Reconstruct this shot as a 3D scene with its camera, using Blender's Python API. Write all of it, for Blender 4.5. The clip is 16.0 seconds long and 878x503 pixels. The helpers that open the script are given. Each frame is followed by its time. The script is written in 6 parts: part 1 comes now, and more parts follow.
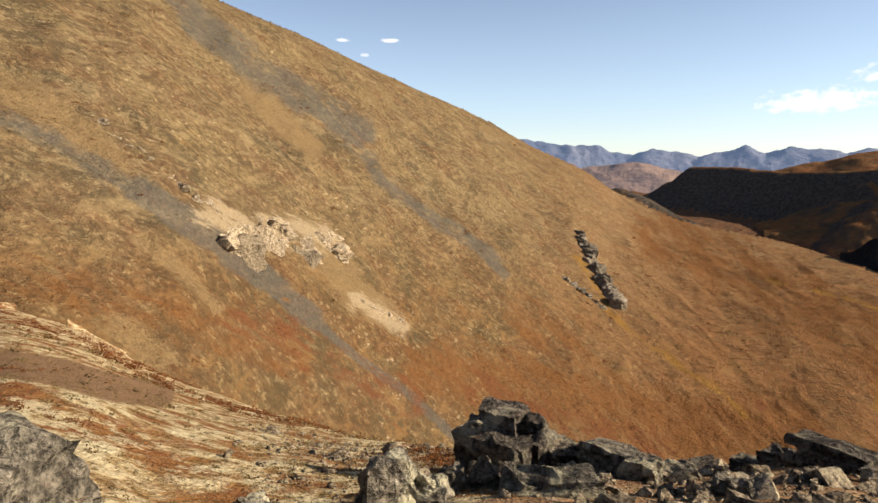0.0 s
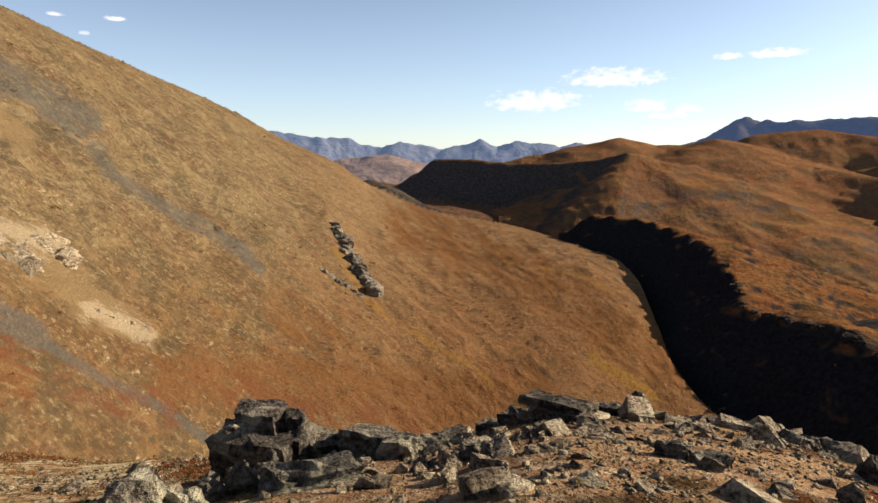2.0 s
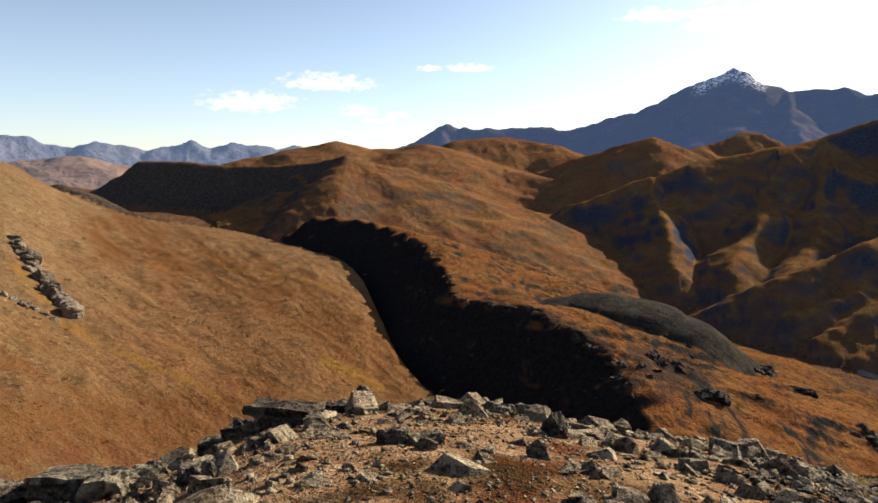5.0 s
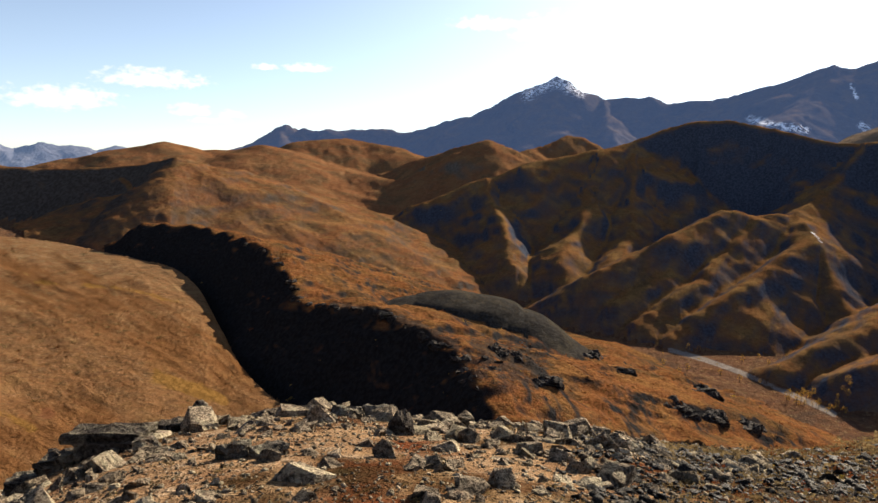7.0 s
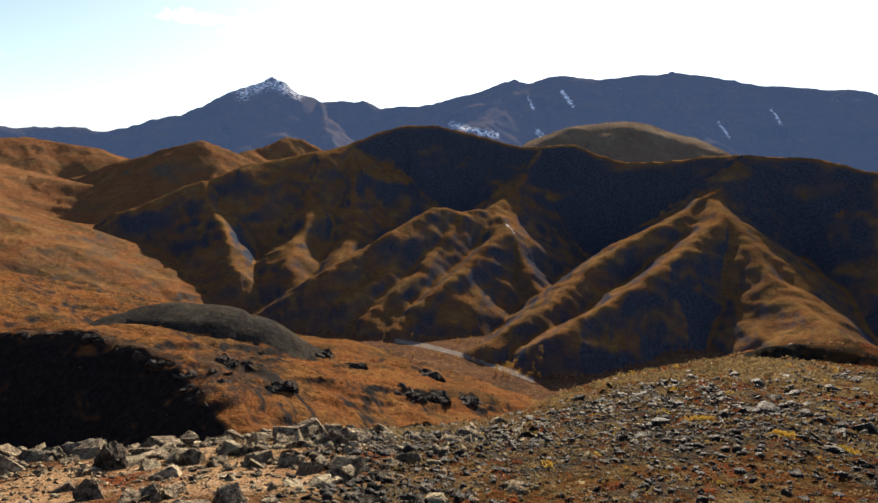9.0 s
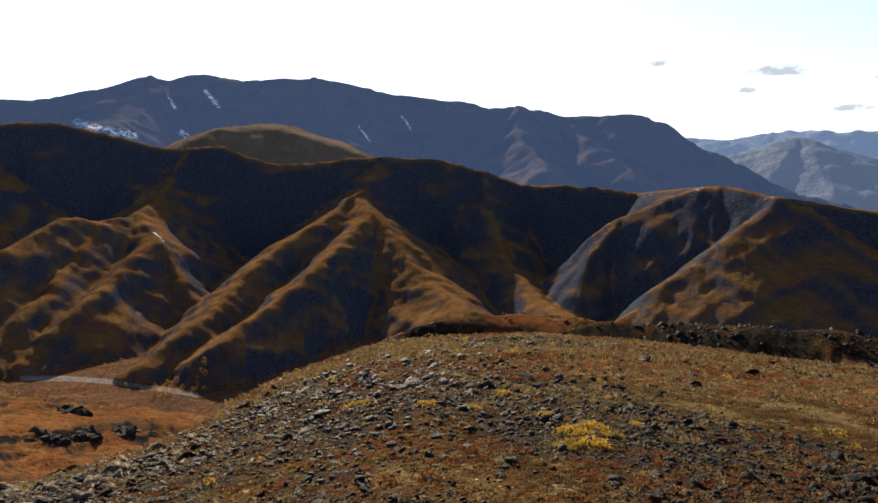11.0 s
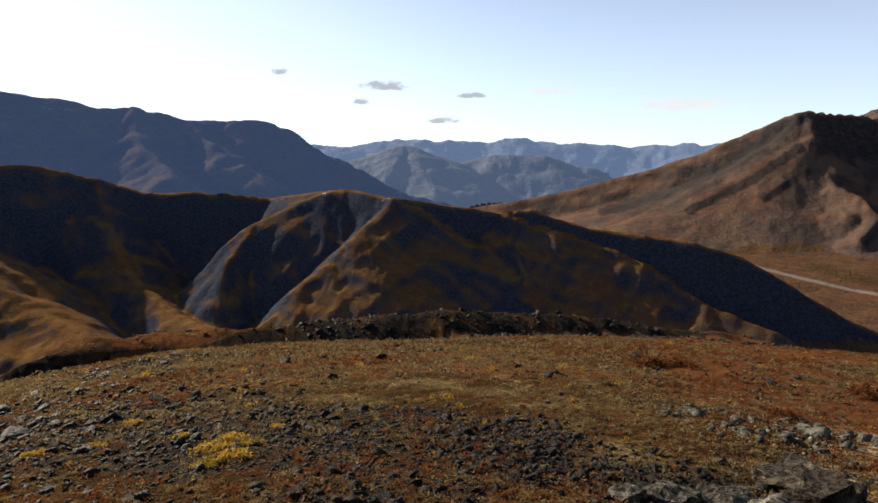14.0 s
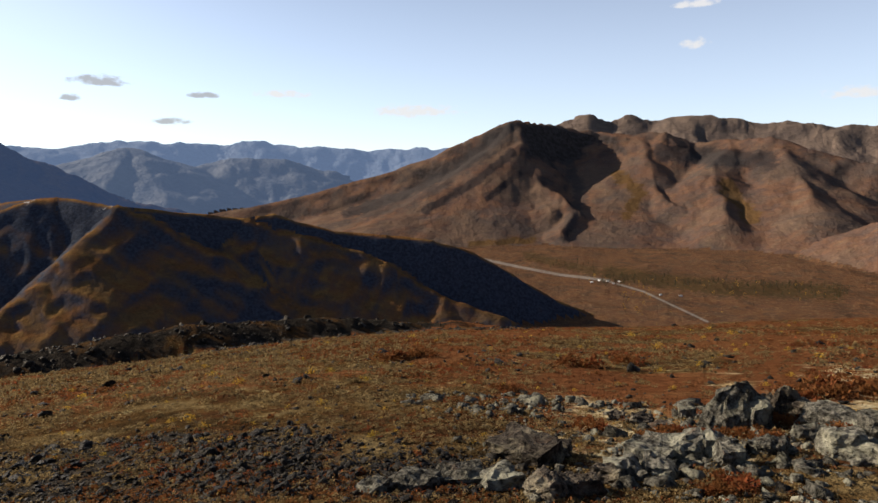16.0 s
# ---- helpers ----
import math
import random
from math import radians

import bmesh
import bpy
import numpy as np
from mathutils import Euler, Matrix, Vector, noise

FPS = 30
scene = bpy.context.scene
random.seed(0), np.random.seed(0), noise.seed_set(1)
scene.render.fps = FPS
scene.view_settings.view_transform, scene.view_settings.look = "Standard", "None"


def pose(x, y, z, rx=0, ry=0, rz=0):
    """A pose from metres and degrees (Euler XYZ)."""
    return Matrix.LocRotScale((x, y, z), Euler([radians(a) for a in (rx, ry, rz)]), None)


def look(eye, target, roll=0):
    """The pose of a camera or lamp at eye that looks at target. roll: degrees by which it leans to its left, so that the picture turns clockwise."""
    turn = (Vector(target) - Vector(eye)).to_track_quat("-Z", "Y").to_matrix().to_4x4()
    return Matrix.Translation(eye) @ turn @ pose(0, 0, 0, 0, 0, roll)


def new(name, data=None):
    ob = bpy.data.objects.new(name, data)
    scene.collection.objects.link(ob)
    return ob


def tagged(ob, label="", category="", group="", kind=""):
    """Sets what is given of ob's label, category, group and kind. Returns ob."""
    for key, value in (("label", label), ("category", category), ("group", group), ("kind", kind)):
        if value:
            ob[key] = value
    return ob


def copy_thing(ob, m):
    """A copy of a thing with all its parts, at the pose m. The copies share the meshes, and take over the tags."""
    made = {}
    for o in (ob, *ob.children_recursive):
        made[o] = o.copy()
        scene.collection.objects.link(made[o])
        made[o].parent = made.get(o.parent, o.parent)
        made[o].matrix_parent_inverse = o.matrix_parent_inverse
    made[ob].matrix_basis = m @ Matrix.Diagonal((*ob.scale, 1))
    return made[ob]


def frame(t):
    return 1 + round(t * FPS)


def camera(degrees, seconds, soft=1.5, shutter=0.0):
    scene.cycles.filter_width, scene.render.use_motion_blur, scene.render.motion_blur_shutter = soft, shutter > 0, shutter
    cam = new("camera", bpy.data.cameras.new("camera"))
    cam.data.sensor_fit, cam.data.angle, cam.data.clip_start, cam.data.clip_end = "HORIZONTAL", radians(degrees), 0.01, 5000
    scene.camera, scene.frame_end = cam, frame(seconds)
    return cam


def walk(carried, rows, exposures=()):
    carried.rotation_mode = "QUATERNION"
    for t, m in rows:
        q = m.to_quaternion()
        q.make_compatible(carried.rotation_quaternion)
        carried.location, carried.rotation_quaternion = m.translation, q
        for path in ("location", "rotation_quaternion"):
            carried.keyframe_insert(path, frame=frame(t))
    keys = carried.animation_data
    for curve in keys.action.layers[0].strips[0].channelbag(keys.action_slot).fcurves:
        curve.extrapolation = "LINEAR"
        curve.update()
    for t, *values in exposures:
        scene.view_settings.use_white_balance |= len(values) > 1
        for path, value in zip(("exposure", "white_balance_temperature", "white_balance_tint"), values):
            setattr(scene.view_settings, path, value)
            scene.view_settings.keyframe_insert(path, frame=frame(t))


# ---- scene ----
EYE = 1.65          # height of the lens over the knoll's top
ARM = 0.20          # the lens turns round the body on this radius
cam = camera(68.2, 16.0)
TURNS = [  # seconds, yaw, pitch, roll
    (0.0, 3.21, -7.99, 0.50), (0.5, -3.64, -8.79, 0.46), (1.0, -8.99, -8.85, 0.49), (1.5, -13.45, -8.81, 0.42),
    (2.0, -18.26, -8.81, 0.33), (2.5, -23.39, -8.82, 0.26), (3.0, -27.88, -8.77, 0.04), (3.5, -31.28, -8.74, 0.08),
    (4.0, -35.27, -8.68, -0.05), (6.5, -52.45, -8.48, -0.30), (7.0, -56.36, -8.39, -0.35), (7.5, -61.53, -8.33, -0.30),
    (8.0, -67.15, -8.25, -0.31), (10.5, -102.93, -7.84, -0.21), (11.0, -110.25, -7.79, -0.07), (11.5, -117.29, -7.77, -0.04),
    (12.0, -123.37, -7.66, -0.03), (12.5, -129.22, -7.59, -0.01), (13.0, -134.02, -7.47, 0.09), (13.5, -138.04, -7.40, 0.12),
    (14.0, -141.82, -7.35, 0.24), (14.5, -146.81, -7.24, 0.31), (15.0, -152.21, -7.25, 0.39), (15.5, -157.52, -7.26, 0.49),
    (16.0, -164.17, -7.21, 0.56),
]
walk(cam, [(t, pose(-ARM * math.sin(radians(yaw)), ARM * math.cos(radians(yaw)), EYE, 0, 0, yaw) @ pose(0, 0, 0, pitch) @ pose(0, 0, 0, 0, roll) @ pose(0, 0, 0, 90))
           for t, yaw, pitch, roll in TURNS],
     exposures=[(0.0, 1.21), (1.0, 1.21), (3.0, 1.05), (4.0, 1.11), (7.0, 1.24), (8.5, 1.3), (10.5, 1.04), (11.0, 1.06), (11.5, 1.24), (12.0, 1.32), (12.5, 0.6), (13.0, 0.82), (13.5, 0.84), (15.0, 0.7), (16.0, 0.74)])

# ---- world and sun ----
SUN_BEARING, SUN_HEIGHT = 95.0, 23.0     # degrees, clockwise from +y; over the horizon
world = bpy.data.worlds.new("sky")
scene.world = world
world.use_nodes = True
nt = world.node_tree
sky = nt.nodes.new("ShaderNodeTexSky")
sky.sky_type, sky.sun_disc = "NISHITA", False
sky.sun_elevation, sky.sun_rotation = radians(SUN_HEIGHT), radians(SUN_BEARING)
sky.altitude, sky.air_density, sky.dust_density, sky.ozone_density = 1500, 1.0, 0.3, 1.5
nt.nodes["Background"].inputs[1].default_value = 0.053


def wnode(kind, how="", *ins):
    """One node of the sky, with numbers or sockets as its inputs."""
    n = nt.nodes.new(kind)
    if how:
        n.operation = how
    for k, a in enumerate(ins):
        if isinstance(a, (int, float, tuple)):
            n.inputs[k].default_value = a
        else:
            nt.links.new(a, n.inputs[k])
    return n


def wcalc(how, a, b=0.0, c=0.0):
    return wnode("ShaderNodeMath", how, a, b, c).outputs[0]


def wramp(a, lo, hi):
    n = wnode("ShaderNodeMapRange", "", a)
    n.interpolation_type = "SMOOTHSTEP"
    n.inputs["From Min"].default_value, n.inputs["From Max"].default_value = lo, hi
    return n.outputs[0]


def wmix(how, fac, a, b):
    n = nt.nodes.new("ShaderNodeMix")
    n.data_type, n.blend_type, n.clamp_factor = "RGBA", how, False
    for k, v in ((0, fac), (6, a), (7, b)):
        if isinstance(v, (int, float, tuple)):
            n.inputs[k].default_value = v
        else:
            nt.links.new(v, n.inputs[k])
    return n.outputs[2]


way = nt.nodes.new("ShaderNodeTexCoord").outputs["Generated"]
axes = wnode("ShaderNodeSeparateXYZ", "", way).outputs
bearing = wcalc("MULTIPLY", wcalc("ARCTAN2", axes[0], axes[1]), 57.2958)
bearing = wcalc("ADD", bearing, wcalc("MULTIPLY", wcalc("LESS_THAN", bearing, -100.0), 360.0))
height = wcalc("MULTIPLY", wcalc("ARCSINE", axes[2]), 57.2958)
# thin haze: a pale veil low over the horizon and a glare round the sun
toward = wnode("ShaderNodeVectorMath", "DOT_PRODUCT", way, (math.sin(radians(SUN_BEARING)) * math.cos(radians(SUN_HEIGHT)), math.cos(radians(SUN_BEARING)) * math.cos(radians(SUN_HEIGHT)), math.sin(radians(SUN_HEIGHT)))).outputs["Value"]
glare = wcalc("MULTIPLY", wcalc("POWER", wcalc("MAXIMUM", toward, 0.0), 6.0), 6.5)
veil = wcalc("MULTIPLY", wcalc("EXPONENT", wcalc("MULTIPLY", wcalc("MULTIPLY", height, height), -0.0045)), 1.9)
# thicker haze over the south
veil = wcalc("ADD", veil, wcalc("MULTIPLY", wcalc("MULTIPLY", wramp(bearing, 95.0, 140.0), wcalc("EXPONENT", wcalc("MULTIPLY", wcalc("MULTIPLY", height, height), -0.0016))), 3.4))
air = wmix("MULTIPLY", 1.0, sky.outputs[0], (0.94, 1.0, 1.07, 1))
tint = nt.nodes.new("ShaderNodeHueSaturation")
tint.inputs["Saturation"].default_value = 0.85
nt.links.new(air, tint.inputs["Color"])
air = tint.outputs[0]
air = wmix("ADD", glare, air, (1.0, 0.98, 0.95, 1))
air = wmix("ADD", veil, air, (0.88, 0.96, 1.16, 1))


def wclouds(rows):
    """How much cloud there is in a direction; rows: bearing, height, width, depth in degrees."""
    total = -9.0
    for b0, e0, w, h in rows:
        u, v = wcalc("MULTIPLY_ADD", bearing, 2.0 / w, -2.0 * b0 / w), wcalc("MULTIPLY_ADD", height, 2.0 / h, -2.0 * e0 / h)
        # flat below, heaped above
        v = wcalc("MAXIMUM", v, wcalc("MULTIPLY", v, -1.9))
        total = wcalc("MAXIMUM", wcalc("SUBTRACT", 1.0, wcalc("ADD", wcalc("MULTIPLY", u, u), wcalc("MULTIPLY", v, v))), total)
    return total


place = wnode("ShaderNodeCombineXYZ", "", bearing, wcalc("MULTIPLY", height, 1.7), 0.0).outputs[0]
puff = wnode("ShaderNodeTexNoise", "", place)
puff.inputs["Scale"].default_value, puff.inputs["Detail"].default_value, puff.inputs["Roughness"].default_value = 1.1, 5.0, 0.52
puff = wcalc("MULTIPLY", wcalc("SUBTRACT", puff.outputs[0], 0.5), 3.2)
WHITE_CLOUDS = [(26.6, 3.9, 8.5, 2.7), (33.0, 5.7, 9.0, 2.2), (35.7, 3.4, 3.6, 1.5), (38.9, 3.2, 2.6, 1.0), (37.2, 2.7, 4.0, 0.7), (41.7, 7.1, 2.4, 0.8), (45.1, 7.1, 4.6, 1.1), (-7.2, 10.0, 1.9, 0.5), (-11.3, 10.0, 1.4, 0.4),
                (-9.4, 8.8, 1.0, 0.5), (60.3, 10.8, 6.5, 1.8), (65.2, 10.2, 6.5, 3.5), (151.0, 6.3, 5.0, 0.9), (162.2, 4.9, 8.5, 1.6), (185.3, 12.6, 3.6, 1.0), (185.2, 9.6, 2.4, 1.2), (196.8, 5.2, 5.0, 1.3)]
GREY_CLOUDS = [(137.2, 6.9, 4.2, 1.2), (144.8, 6.1, 2.6, 0.7), (142.2, 4.0, 2.8, 0.8), (135.2, 5.6, 1.4, 0.8), (128.5, 7.9, 1.4, 0.8)]
white = wcalc("MULTIPLY", wramp(wcalc("ADD", wclouds(WHITE_CLOUDS), puff), -0.1, 1.1), 0.9)
grey = wcalc("MULTIPLY", wramp(wcalc("ADD", wclouds(GREY_CLOUDS), puff), -0.1, 0.9), 0.8)
air = wmix("MIX", white, air, (9.7, 9.6, 9.6, 1))
air = wmix("MIX", grey, air, (4.6, 4.5, 4.5, 1))
nt.links.new(air, nt.nodes["Background"].inputs[0])
sun = new("sun", bpy.data.lights.new("sun", "SUN"))
sun.data.energy, sun.data.angle, sun.data.color = 5.2, radians(0.53), (1.0, 0.85, 0.66)
sb, sh = radians(SUN_BEARING), radians(SUN_HEIGHT)
sun.matrix_world = look((600 * math.sin(sb) * math.cos(sh), 600 * math.cos(sb) * math.cos(sh), 600 * math.sin(sh)), (0, 0, 0))
# ---- materials ----
class Nodes:
    """A small writer for node materials. Places are in metres."""

    def __init__(self, name, rough=0.92, gloss=0.2):
        self.mat = bpy.data.materials.new(name)
        self.mat.use_nodes = True
        self.t = self.mat.node_tree
        self.p = self.t.nodes["Principled BSDF"]
        self.p.inputs["Roughness"].default_value = rough
        self.p.inputs["Specular IOR Level"].default_value, self.p.inputs["IOR"].default_value = gloss, 1.2
        self.geo = self.t.nodes.new("ShaderNodeNewGeometry")
        self.pos = self.geo.outputs["Position"]

    def put(self, a, socket):
        if isinstance(a, (int, float)):
            socket.default_value = a
        elif isinstance(a, tuple):
            socket.default_value = (*a, 1) if len(a) == 3 else a
        else:
            self.t.links.new(a, socket)

    def noise(self, size, detail=4, rough=0.6, stretch=(1, 1, 1), where=None, warp=0.0):
        m = self.t.nodes.new("ShaderNodeMapping")
        m.inputs["Scale"].default_value = [s / size for s in stretch]
        self.t.links.new(where or self.pos, m.inputs["Vector"])
        n = self.t.nodes.new("ShaderNodeTexNoise")
        n.inputs["Scale"].default_value, n.inputs["Detail"].default_value, n.inputs["Roughness"].default_value = 1.0, detail, rough
        n.inputs["Distortion"].default_value = warp
        self.t.links.new(m.outputs[0], n.inputs["Vector"])
        return n.outputs["Fac"]

    def cells(self, size, stretch=(1, 1, 1), out="Distance"):
        m = self.t.nodes.new("ShaderNodeMapping")
        m.inputs["Scale"].default_value = [s / size for s in stretch]
        self.t.links.new(self.pos, m.inputs["Vector"])
        n = self.t.nodes.new("ShaderNodeTexVoronoi")
        n.inputs["Scale"].default_value = 1.0
        self.t.links.new(m.outputs[0], n.inputs["Vector"])
        return n.outputs[out]

    def ramp(self, fac, stops):
        n = self.t.nodes.new("ShaderNodeValToRGB")
        e = n.color_ramp.elements
        while len(e) < len(stops):
            e.new(0.5)
        for k, (at, col) in enumerate(stops):
            e[k].position = at
            e[k].color = (*col, 1) if isinstance(col, tuple) else (col, col, col, 1)
        self.put(fac, n.inputs["Fac"])
        return n.outputs["Color"]

    def step(self, fac, lo, hi):
        n = self.t.nodes.new("ShaderNodeMapRange")
        n.interpolation_type = "SMOOTHSTEP"
        self.put(fac, n.inputs["Value"])
        n.inputs["From Min"].default_value, n.inputs["From Max"].default_value = lo, hi
        return n.outputs["Result"]

    def mix(self, fac, a, b, how="MIX"):
        n = self.t.nodes.new("ShaderNodeMix")
        n.data_type, n.blend_type = "RGBA", how
        self.put(fac, n.inputs[0]), self.put(a, n.inputs[6]), self.put(b, n.inputs[7])
        return n.outputs[2]

    def calc(self, how, a, b=0.0):
        n = self.t.nodes.new("ShaderNodeMath")
        n.operation = how
        self.put(a, n.inputs[0]), self.put(b, n.inputs[1])
        return n.outputs[0]

    def attr(self, name):
        n = self.t.nodes.new("ShaderNodeAttribute")
        n.attribute_name = name
        return n.outputs["Fac"]

    def slope(self):
        n = self.t.nodes.new("ShaderNodeSeparateXYZ")
        self.t.links.new(self.geo.outputs["Normal"], n.inputs[0])
        return n.outputs["Z"]

    def island(self):
        return self.geo.outputs["Random Per Island"]

    def chance(self):
        return self.t.nodes.new("ShaderNodeObjectInfo").outputs["Random"]

    def finish(self, colour, height=None, depth=1.0, strength=1.0):
        self.put(colour, self.p.inputs["Base Color"])
        if height is not None:
            b = self.t.nodes.new("ShaderNodeBump")
            b.inputs["Strength"].default_value, b.inputs["Distance"].default_value = strength, depth
            self.t.links.new(height, b.inputs["Height"])
            self.t.links.new(b.outputs[0], self.p.inputs["Normal"])
        return self.mat


OCHRE, TAN, DARK, STRAW = (0.19, 0.115, 0.042), (0.34, 0.245, 0.12), (0.04, 0.025, 0.011), (0.46, 0.38, 0.23)
SCREE, SHALE, SNOW = (0.118, 0.1, 0.08), (0.026, 0.023, 0.02), (0.8, 0.82, 0.86)


def tundra(name, size, colours, speck=0.5, bare_or_shade=None, steep_at=(0.80, 0.72), depth=1.0, masks=(), light=TAN, fray=0.14, streaked=False, glow=0.0, ragged=12, grit=0.5, wide=0.10):
    """Autumn heath: patches of size metres and their quarter, clumps of shrub, pale lichen. Steep ground takes naked
    stone, on bluff and wall with shade and haze put into its colour.
    """
    n = Nodes(name, 1.0, 0.0)
    big, mid = n.noise(size, 5, 0.62, warp=0.6), n.noise(size / 5, 5, 0.65)
    fine, grain = n.noise(size / 22, 4, 0.7), n.noise(size / 70, 3, 0.7)
    edge, tuft = n.noise(size / ragged, 5, 0.75), n.noise(size / 13, 4, 0.75)
    if streaked:      # the slope's own coordinates: across the fall line and along it, in degrees
        v = n.t.nodes.new("ShaderNodeCombineXYZ")
        n.put(n.attr("across"), v.inputs[0]), n.put(n.attr("along"), v.inputs[1])
        edge = n.noise(1.0, 7, 0.68, (0.9, 0.22, 1), v.outputs[0], 0.3)
        mid = n.calc("ADD", n.calc("MULTIPLY", mid, 0.5), n.calc("MULTIPLY", n.noise(1.0, 6, 0.66, (0.55, 0.14, 1), v.outputs[0], 0.4), 0.5))
    a, b, c, d = colours
    col = n.ramp(big, [(0.30, a), (0.45, b), (0.56, c), (0.70, d)])
    col2 = n.ramp(mid, [(0.28, c), (0.43, a), (0.55, d), (0.70, b)])
    col = n.mix(n.step(n.noise(size / 2.3, 4, 0.65), 0.42, 0.58), col, col2)
    col = n.mix(n.calc("MULTIPLY", n.step(fine, 0.50, 0.36), speck), col, DARK)
    col = n.mix(n.calc("MULTIPLY", n.step(fine, 0.56, 0.72), speck), col, light)
    col = n.mix(n.calc("MULTIPLY", n.step(tuft, 0.55, 0.66), 0.75 * speck), col, light)
    col = n.mix(n.calc("MULTIPLY", n.step(tuft, 0.44, 0.34), 0.75 * speck), col, tuple(0.45 * v for v in a))
    col = n.mix(grit, col, n.ramp(grain, [(0.25, 0.15), (0.75, 0.85)]), "OVERLAY")
    if streaked:      # pale stones in the heath, and duller heath higher up
        col = n.mix(n.calc("MULTIPLY", n.step(n.noise(45, 5, 0.7), 0.46, 0.6), n.calc("MULTIPLY", n.attr("olive"), 0.75)), col, n.mix(n.step(fine, 0.35, 0.65), (0.075, 0.052, 0.02), (0.2, 0.135, 0.058)))
        col = n.mix(n.calc("MULTIPLY", n.step(n.noise(1.0, 6, 0.7, (0.35, 0.16, 1), v.outputs[0], 0.5), 0.55, 0.66), 0.6), col, (0.052, 0.036, 0.016))
        col = n.mix(n.calc("MULTIPLY", n.step(n.noise(6.0, 3, 0.6, (1, 1, 2.4)), 0.62, 0.7), n.calc("MULTIPLY", n.step(n.noise(90, 3, 0.6), 0.45, 0.58), 0.7)), col, (0.36, 0.27, 0.16))
        col = n.mix(n.calc("MULTIPLY", n.attr("far_end"), 0.55), col, n.mix(n.step(mid, 0.4, 0.6), (0.235, 0.102, 0.037), (0.165, 0.073, 0.03)))
        # low terraces and hummocks along the contours: pale turf above, dark shrubs below
        for wide_, torn_ in ((34.0, 0.5), (13.0, 0.5), (6.0, 0.35)):
            terrace = n.noise(wide_, 5, 0.68, (1, 1, 2.6), warp=0.5)
            col = n.mix(n.calc("MULTIPLY", n.step(terrace, 0.55, 0.64), torn_), col, n.mix(n.attr("olive"), (0.18, 0.098, 0.034), (0.22, 0.16, 0.078)))
            col = n.mix(n.calc("MULTIPLY", n.step(terrace, 0.44, 0.36), torn_), col, (0.05, 0.032, 0.013))
        col = n.mix(0.2, col, n.mix(n.attr("olive"), (0.1, 0.072, 0.05), (0.125, 0.105, 0.08)))      # a bloom of grey lichen
    if glow:      # blue emission stands in for haze before the far ranges
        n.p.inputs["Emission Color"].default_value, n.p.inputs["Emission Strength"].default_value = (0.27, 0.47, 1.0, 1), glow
    if bare_or_shade:
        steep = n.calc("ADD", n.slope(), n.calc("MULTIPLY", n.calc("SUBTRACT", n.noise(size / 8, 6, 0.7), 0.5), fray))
        stone = n.mix(n.step(fine, 0.35, 0.65), bare_or_shade, tuple(0.55 * v for v in bare_or_shade))
        share = n.step(steep, steep_at[0] + wide / 2, steep_at[1] - wide / 2)
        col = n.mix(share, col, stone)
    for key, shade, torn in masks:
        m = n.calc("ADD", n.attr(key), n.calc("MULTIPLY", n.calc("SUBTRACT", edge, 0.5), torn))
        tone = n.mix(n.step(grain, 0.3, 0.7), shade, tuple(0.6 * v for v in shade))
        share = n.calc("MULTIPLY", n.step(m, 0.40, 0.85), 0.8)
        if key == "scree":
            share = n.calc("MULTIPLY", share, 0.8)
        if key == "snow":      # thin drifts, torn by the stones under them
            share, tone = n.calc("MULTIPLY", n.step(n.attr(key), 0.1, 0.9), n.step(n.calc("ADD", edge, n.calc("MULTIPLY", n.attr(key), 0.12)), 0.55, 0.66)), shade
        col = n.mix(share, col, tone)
    h = n.calc("ADD", n.calc("MULTIPLY", mid, 2.5), n.calc("ADD", fine, n.calc("MULTIPLY", grain, 0.4)))
    return n.finish(col, h, depth * size / 22)


def stone(name, low, high, lichen, amount=0.5, size=0.5, per_object=False, gloss=0.2, rough=0.85):
    """Frost-broken stone: mottled, with lichen crusts and rust stains."""
    n = Nodes(name, rough, gloss)
    if gloss > 0.3:      # slate with a sheen
        n.p.inputs["IOR"].default_value = 1.22
    a, b, c = n.noise(size, 5, 0.65, warp=0.4), n.noise(size / 6, 5, 0.7), n.noise(size / 1.6, 4, 0.65, (1, 1, 2.4), warp=0.8)
    chance = n.chance() if per_object else n.island()
    col = n.mix(n.step(b, 0.35, 0.68), low, high)
    col = n.mix(n.calc("MULTIPLY", n.step(a, 0.50, 0.62), amount), col, lichen)
    col = n.mix(n.calc("MULTIPLY", n.step(c, 0.58, 0.72), 0.35), col, (0.16, 0.085, 0.05))
    col = n.mix(n.calc("MULTIPLY", n.step(b, 0.62, 0.78), amount), col, (0.5, 0.46, 0.36))
    col = n.mix(0.55, col, n.ramp(chance, [(0.0, 0.2), (0.7, 0.5), (1.0, 0.88)]), "OVERLAY")
    h = n.calc("ADD", a, n.calc("ADD", n.calc("MULTIPLY", b, 0.6), n.calc("MULTIPLY", c, 0.8)))
    return n.finish(col, h, size * 0.4)


